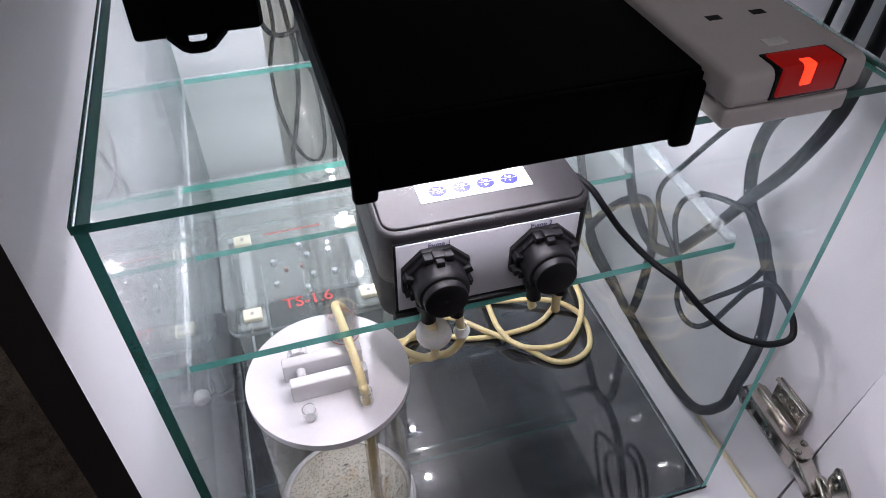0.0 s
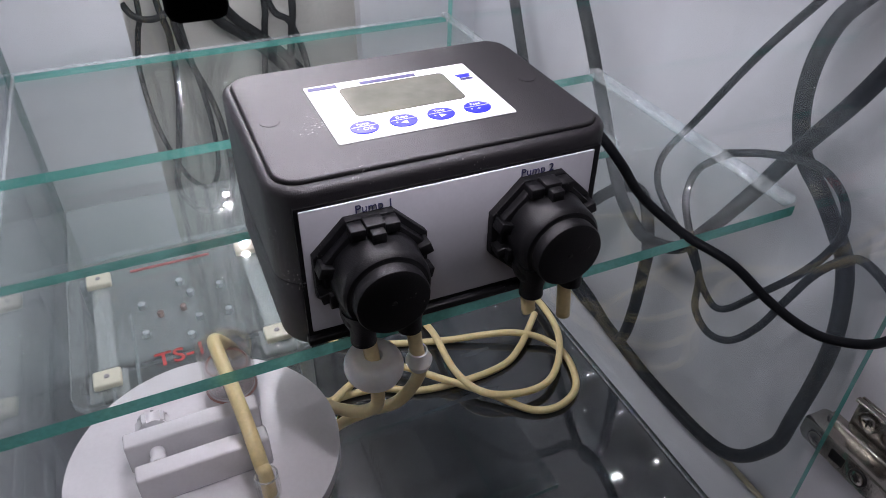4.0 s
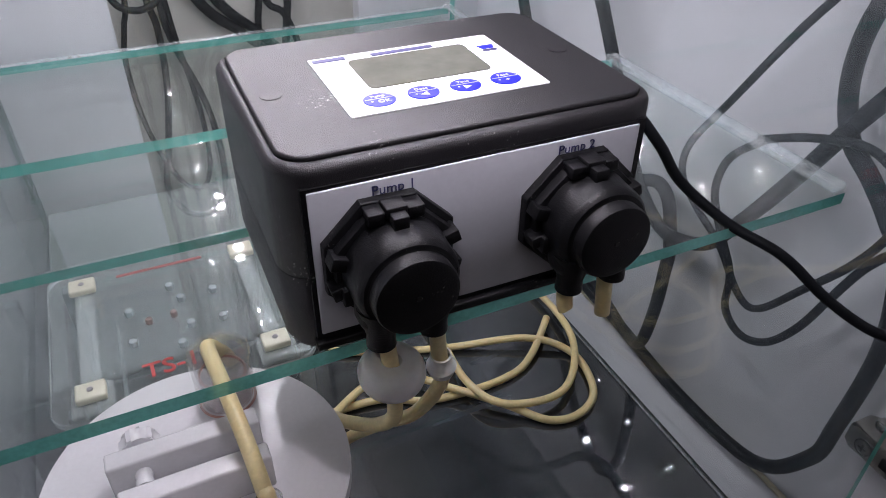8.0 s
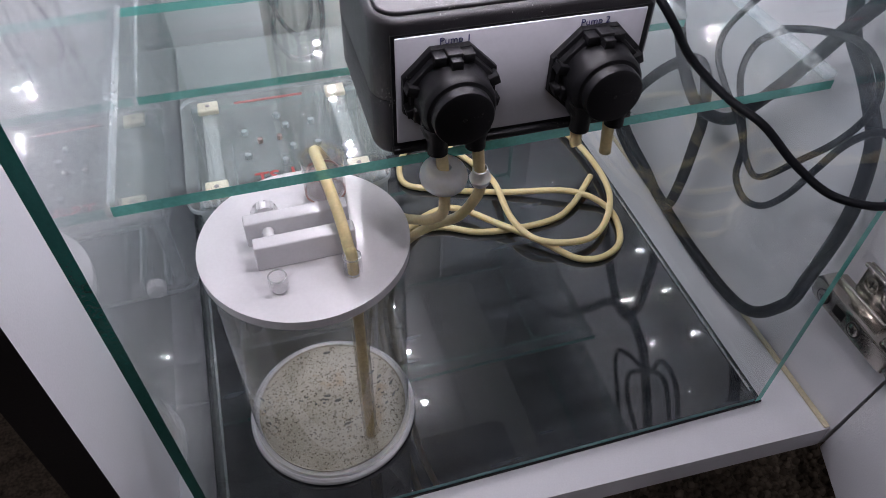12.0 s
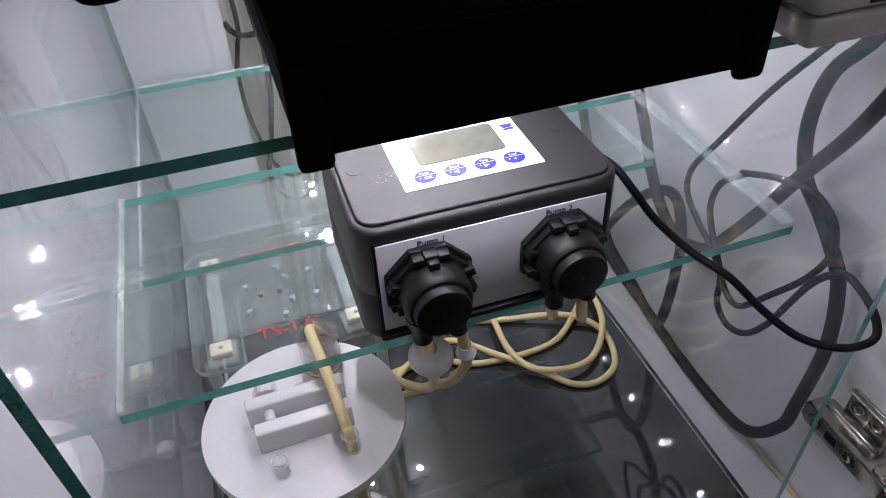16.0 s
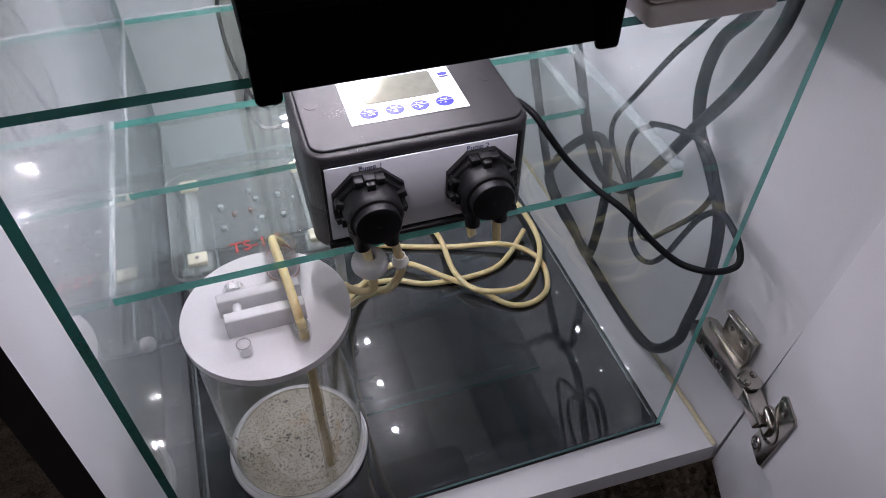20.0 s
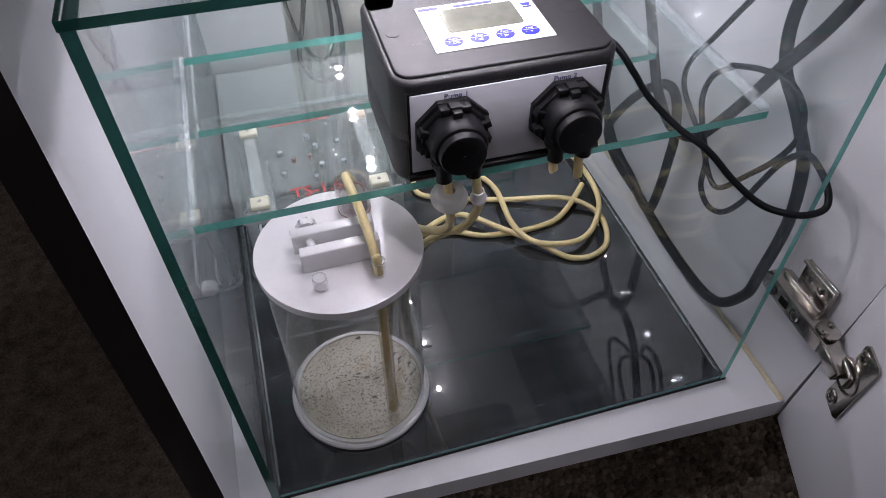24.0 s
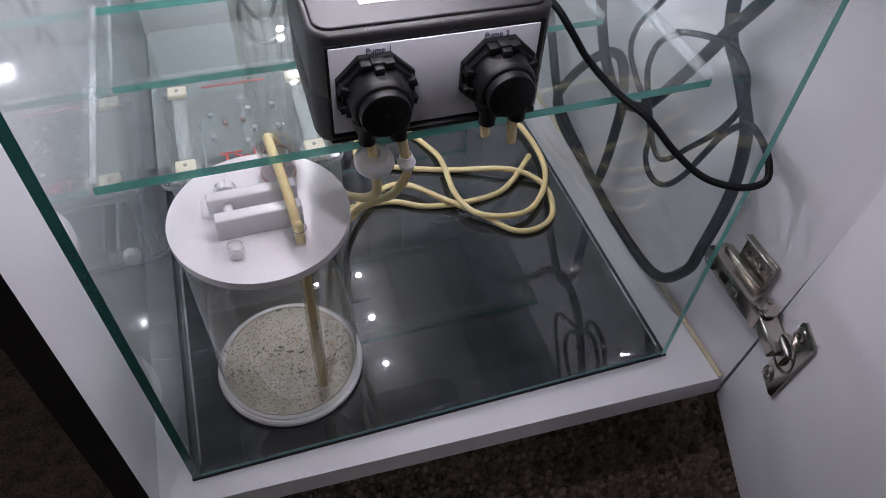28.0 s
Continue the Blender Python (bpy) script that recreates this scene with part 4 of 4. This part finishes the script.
# ---- on the rim: driver case, socket strip, adapter ----
def rim_things():
    c = thing("led_light_unit", "long matt black LED light unit lying across the sump's rim", "light fixture", at=pose(0, 0, ZT))
    x0, x1, z0, z1 = 0.0845, 0.2275, 0.0003, 0.0250
    part("case", block(x0, x1, -0.007, 0.446, z0 + 0.0165, z1, 0.0012), BLACK_METAL, c)
    part("skirt", block(x0, x0 + 0.002, -0.006, 0.445, z0 + 0.001, z0 + 0.0164), BLACK_METAL, c)
    part("skirt", block(x1 - 0.002, x1, -0.006, 0.445, z0 + 0.001, z0 + 0.0164), BLACK_METAL, c)
    part("end_plate", block(x0 + 0.001, x1 - 0.001, -0.0100, -0.0072, z0 - 0.0060, z1 - 0.0005, 0.0008), BLACK_METAL, c, "black end plate")
    for x in (x0 - 0.0005, x1 - 0.0095):
        part("corner_lug", block(x, x + 0.010, -0.0122, -0.0072, z0 - 0.0095, z1 - 0.004, 0.002), BLACK_METAL, c)
    part("knock_out", prism(circle(0.0042, 24), 0.0, 0.0006), BLACK_METAL, c, "round black plug").matrix_basis = pose(x1 - 0.021, -0.0102, z0 + 0.0125, 90, 0, 0)
    for i in range(9):
        part("vent_slot", block(x0 + 0.030 + 0.0095 * i, x0 + 0.0345 + 0.0095 * i, -0.0104, -0.0098, z1 - 0.0040, z1 - 0.0028), BLACK_METAL, c)
    part("reflector", block(x0 + 0.0025, x1 - 0.0025, -0.0055, 0.4445, z0 + 0.0160, z0 + 0.0164), REFLECTOR, c, "pale grey reflector plate")
    for x in (0.1225, 0.1845):
        part("led_board", block(x - 0.0042, x + 0.0042, -0.0050, 0.4440, z0 + 0.0150, z0 + 0.0159), BOARD, c, "narrow dark circuit board")
    chips = lathe([(0, -0.0016), (0.0018, -0.0013), (0.0030, -0.0006), (0.0034, 0.0), (0, 0.0)], 20)
    me = bpy.data.meshes.new("led_lens")
    chips.to_mesh(me)
    me.materials.append(LED)
    for x in (0.1225, 0.1845):
        for k in range(6):
            part("led_lens", me, LED, c, "bright white LED lens").matrix_basis = pose(x, 0.032 + 0.0785 * k, z0 + 0.0149)

    s = thing("socket_strip", "off-white mains socket strip with a lit red rocker switch", "socket strip", at=pose(0, 0, ZT))
    a0, a1, b0 = 0.2330, 0.2965, 0.0003
    part("base", block(a0 + 0.002, a1 - 0.002, -0.0185, 0.430, b0, b0 + 0.010, 0.0025, 3), OFF_WHITE, s)
    part("top", block(a0, a1, -0.020, 0.432, b0 + 0.0102, b0 + 0.026, 0.004, 3), OFF_WHITE, s)
    part("switch_frame", block(a0 + 0.0185, a1 - 0.0130, -0.0206, -0.0070, b0 + 0.0125, b0 + 0.0266, 0.0008), ABS_SMOOTH, s)
    rk = part("rocker", block(a0 + 0.0200, a1 - 0.0145, -0.0214, -0.0080, b0 + 0.0135, b0 + 0.0274, 0.0018, 3), SWITCH, s, "glowing red rocker switch")
    part("neon", block(a0 + 0.0295, a0 + 0.0355, -0.0217, -0.0160, b0 + 0.0180, b0 + 0.02765, 0.0010), SWITCH_LAMP, rk, "bright lamp spot")
    part("flag", block(a0 + 0.027, a0 + 0.037, -0.002, 0.004, b0 + 0.0259, b0 + 0.0266, 0.0003), surface("moulded_mark", (0.75, 0.72, 0.69), rough=0.4), s)
    for k in range(4):
        y = 0.028 + 0.09 * k
        # Dark raised pieces paint the shade inside the socket holes
        for dx, dy, w, d in ((0.0, 0.022, 0.004, 0.008), (-0.011, 0.0, 0.0065, 0.0042), (0.011, 0.0, 0.0065, 0.0042)):
            part("socket_slot", block((a0 + a1) / 2 + dx - w / 2, (a0 + a1) / 2 + dx + w / 2, y + dy - d / 2, y + dy + d / 2, b0 + 0.0255, b0 + 0.0262), DARK_STEEL, s)

    p = thing("adapter_box", "black plastic adapter box with a mounting ear on the rim", "power adapter", at=pose(-0.005, 0.020, ZT))
    e = [(0.012, 0.104), (0.022, 0.118), (0.026, 0.112), (0.030, 0.106), (0.037, 0.1035), (0.044, 0.106), (0.048, 0.112), (0.052, 0.117), (0.071, 0.104), (0.073, 0.107), (0.073, 0.30), (0.010, 0.30)]
    part("case", prism([(x, y) for x, y in e if x < 0.013 or x > 0.07], 0.003, 0.040, 0.003, 3, "both"), BLACK_METAL, p)
    ear = bmesh.new()
    outer = [(0.0265, 0.1045), (0.0300, 0.0970), (0.0335, 0.0900), (0.0375, 0.0865), (0.0445, 0.0865), (0.0485, 0.0900), (0.0515, 0.0970), (0.0550, 0.1045)]
    inner = [(0.0368, 0.1000), (0.0364, 0.0975), (0.0370, 0.0945), (0.0385, 0.0930), (0.0435, 0.0930), (0.0450, 0.0945), (0.0456, 0.0975), (0.0452, 0.1000)]
    rings = [[ear.verts.new((x, y, z)) for x, y in ring] for ring, z in ((outer, 0.003), (inner, 0.003), (inner, 0.006), (outer, 0.006))]
    for q, w in zip(rings, rings[1:] + rings[:1]):
        for i in range(7):
            ear.faces.new((q[i], q[i + 1], w[i + 1], w[i]))
    bmesh.ops.recalc_face_normals(ear, faces=list(ear.faces))
    part("ear", ear, BLACK_METAL, p, "rounded mounting ear with a slot")
    for x in (0.015, 0.070):
        for y in (0.135, 0.28):
            part("foot", block(x - 0.001, x + 0.0012, y - 0.006, y + 0.006, 0.0003, 0.0032), RUBBER, p)


rim_things()


# ---- cables ----
def cable(points, r, label, group="cables beside the sump"):
    return tagged(part("cable", hose(points, r, 12, 6), RUBBER), label, "cable", group)


cable([(0.3560, 0.0420, 0.6000), (0.3560, 0.0460, 0.4000), (0.3560, 0.0550, 0.3160), (0.3560, 0.0770, 0.2780), (0.3560, 0.0810, 0.2460), (0.3560, 0.0720, 0.2190), (0.3560, 0.0550, 0.2050), (0.3560, 0.0420, 0.1930), (0.3560, 0.0290, 0.1760), (0.3560, 0.0205, 0.1360), (0.3560, 0.0230, 0.0810), (0.3560, 0.0280, 0.0500), (0.3565, 0.0560, 0.0140), (0.3600, 0.1250, 0.0030), (0.3630, 0.1940, 0.0060), (0.3630, 0.2340, 0.0090), (0.3610, 0.2580, 0.0200), (0.3560, 0.2560, 0.0460), (0.3560, 0.2250, 0.0960), (0.3560, 0.1900, 0.1320), (0.3560, 0.1690, 0.1340), (0.3560, 0.1570, 0.1050), (0.3560, 0.1560, 0.0830), (0.3560, 0.1570, 0.0480), (0.3580, 0.1650, 0.0140), (0.3610, 0.1840, 0.0070), (0.3620, 0.2100, 0.0140), (0.3590, 0.2340, 0.0240), (0.3560, 0.2540, 0.0400), (0.3560, 0.2840, 0.0800), (0.3560, 0.3250, 0.1490), (0.3560, 0.3780, 0.2510), (0.3560, 0.4330, 0.3460)], 0.0041, "thick black mains cable looping down beside the glass")
cable([(0.3500, 0.0220, 0.6000), (0.3500, 0.0240, 0.4200), (0.3500, 0.0270, 0.3320), (0.3500, 0.0330, 0.2990), (0.3500, 0.0480, 0.2610), (0.3500, 0.0690, 0.2230), (0.3500, 0.0860, 0.1900), (0.3500, 0.1080, 0.1520), (0.3500, 0.1270, 0.1260), (0.3500, 0.1570, 0.1150), (0.3500, 0.1820, 0.1270), (0.3500, 0.2000, 0.1480), (0.3500, 0.2220, 0.1840), (0.3500, 0.2840, 0.2670), (0.3500, 0.4130, 0.3640)], 0.0041, "thick black mains cable hanging beside the glass")
cable([(0.2280, 0.1210, 0.2380), (0.2335, 0.1040, 0.2470), (0.2400, 0.0830, 0.2490), (0.2483, 0.0710, 0.2370), (0.2600, 0.0680, 0.2200), (0.2730, 0.0520, 0.2070), (0.2853, 0.0340, 0.2000), (0.2977, 0.0190, 0.1860), (0.3100, 0.0040, 0.1770), (0.3223, -0.0080, 0.1770), (0.3347, -0.0110, 0.1770), (0.3420, -0.0105, 0.1810), (0.3450, -0.0020, 0.1880), (0.3450, 0.0110, 0.1940), (0.3450, 0.0220, 0.1930), (0.3450, 0.0350, 0.1760), (0.3450, 0.0450, 0.1500), (0.3450, 0.0540, 0.1250), (0.3450, 0.0670, 0.1040), (0.3450, 0.0830, 0.0960), (0.3450, 0.0970, 0.1040), (0.3450, 0.1010, 0.1260), (0.3450, 0.1170, 0.1480), (0.3450, 0.1250, 0.1650), (0.3450, 0.1210, 0.1850), (0.3450, 0.1030, 0.2040)], 0.0021, "thin black lead of the dosing pump trailing over the shelf", "thin leads")
cable([(0.3455, 0.1070, 0.2020), (0.3455, 0.0830, 0.2140), (0.3455, 0.0590, 0.2220), (0.3455, 0.0440, 0.2200), (0.3455, 0.0340, 0.2110), (0.3455, 0.0320, 0.1960), (0.3455, 0.0410, 0.1730), (0.3455, 0.0590, 0.1450), (0.3455, 0.0780, 0.1180), (0.3455, 0.0920, 0.1170), (0.3455, 0.1130, 0.1360), (0.3455, 0.1340, 0.1470), (0.3455, 0.1500, 0.1600), (0.3455, 0.1500, 0.1790), (0.3455, 0.1320, 0.2090), (0.3455, 0.1020, 0.2580), (0.3455, 0.0640, 0.3120), (0.3455, 0.0560, 0.3450), (0.3455, 0.0540, 0.4200), (0.3455, 0.0720, 0.6000)], 0.0020, "thin black lead looped beside the side pane", "thin leads")
BEHIND = "cables behind the sump"
Y_BACK = 0.470

def hanging(run, r):
    """A cable behind the sump, given by (x, z)."""
    cable([(x, Y_BACK + 0.006 * math.sin(40 * x + 9 * z), z) for x, z in run], r, "black cable hanging behind the open back of the cabinet", BEHIND)


hanging([(0.096, 0.62), (0.097, 0.30), (0.103, 0.203), (0.107, 0.173), (0.104, 0.126), (0.094, 0.075), (0.087, 0.040), (0.097, 0.014), (0.115, 0.008), (0.131, 0.022), (0.136, 0.060), (0.131, 0.110), (0.115, 0.165), (0.113, 0.202), (0.121, 0.30), (0.124, 0.62)], 0.0026)
hanging([(0.084, 0.62), (0.086, 0.30), (0.089, 0.205), (0.084, 0.179), (0.079, 0.150), (0.082, 0.100), (0.095, 0.052), (0.112, 0.034), (0.124, 0.052), (0.126, 0.100), (0.119, 0.161), (0.116, 0.198), (0.110, 0.30), (0.104, 0.62)], 0.0021)
hanging([(0.128, 0.62), (0.124, 0.30), (0.128, 0.225), (0.136, 0.198), (0.150, 0.177), (0.176, 0.155), (0.205, 0.118), (0.228, 0.050), (0.236, -0.090)], 0.0042)
hanging([(0.138, 0.62), (0.136, 0.30), (0.141, 0.224), (0.149, 0.198), (0.163, 0.177), (0.190, 0.152), (0.220, 0.112), (0.244, 0.040), (0.250, -0.090)], 0.0042)
hanging([(0.182, 0.62), (0.184, 0.30), (0.186, 0.193), (0.184, 0.170), (0.178, 0.110), (0.176, 0.020), (0.176, -0.090)], 0.0028)
hanging([(0.174, 0.62), (0.176, 0.30), (0.189, 0.193), (0.205, 0.172), (0.216, 0.130), (0.220, 0.050), (0.222, -0.090)], 0.0028)
hanging([(0.212, 0.62), (0.209, 0.30), (0.208, 0.191), (0.206, 0.170), (0.200, 0.110), (0.204, 0.020), (0.206, -0.090)], 0.0032)
cable([(0.078, 0.466, 0.204), (0.084, 0.462, 0.195), (0.096, 0.461, 0.191), (0.109, 0.462, 0.195), (0.117, 0.466, 0.206)], 0.0026, "black cable slung round the hanging cables", BEHIND)


# ---- carpet pile near the cabinet ----
def carpet_pile():
    rng = random.Random(11)
    verts, faces = [], []
    step = 0.0062
    for i in range(int(1.05 / step)):
        for j in range(int(0.62 / step)):
            x, y = -0.25 + step * (i + rng.uniform(-0.35, 0.35)), -0.58 + step * (j + rng.uniform(-0.35, 0.35))
            r, hgt, a = rng.uniform(0.0024, 0.0040), rng.uniform(0.003, 0.0065), rng.random() * 6.283
            k = len(verts)
            for q in range(5):
                verts.append((x + r * math.cos(a + 1.2566 * q), y + r * math.sin(a + 1.2566 * q), CARPET - 0.0004))
            for q in range(5):
                verts.append((x + 0.7 * r * math.cos(a + 1.2566 * q + 0.4), y + 0.7 * r * math.sin(a + 1.2566 * q + 0.4), CARPET + 0.7 * hgt))
            verts.append((x, y, CARPET + hgt))
            for q in range(5):
                n = (q + 1) % 5
                faces.append((k + q, k + n, k + 5 + n, k + 5 + q))
                faces.append((k + 5 + q, k + 5 + n, k + 10))
    me = bpy.data.meshes.new("carpet_pile")
    me.from_pydata(verts, [], faces)
    me.polygons.foreach_set("use_smooth", [True] * len(faces))
    tagged(part("carpet_pile", me, PILE), "dark brown tufts of the short carpet pile", "carpet", kind="stuff")


def pile_material():
    m, t, b = material("carpet_tufts")
    geo, ramp = t.nodes.new("ShaderNodeNewGeometry"), t.nodes.new("ShaderNodeValToRGB")
    ramp.color_ramp.elements[0].color, ramp.color_ramp.elements[1].color = (0.050, 0.038, 0.030, 1), (0.175, 0.138, 0.110, 1)
    t.links.new(geo.outputs["Random Per Island"], ramp.inputs[0])
    t.links.new(ramp.outputs[0], b.inputs["Base Color"])
    b.inputs["Roughness"].default_value = 0.95
    b.inputs["Specular IOR Level"].default_value = 0.1
    return m


PILE = pile_material()
carpet_pile()
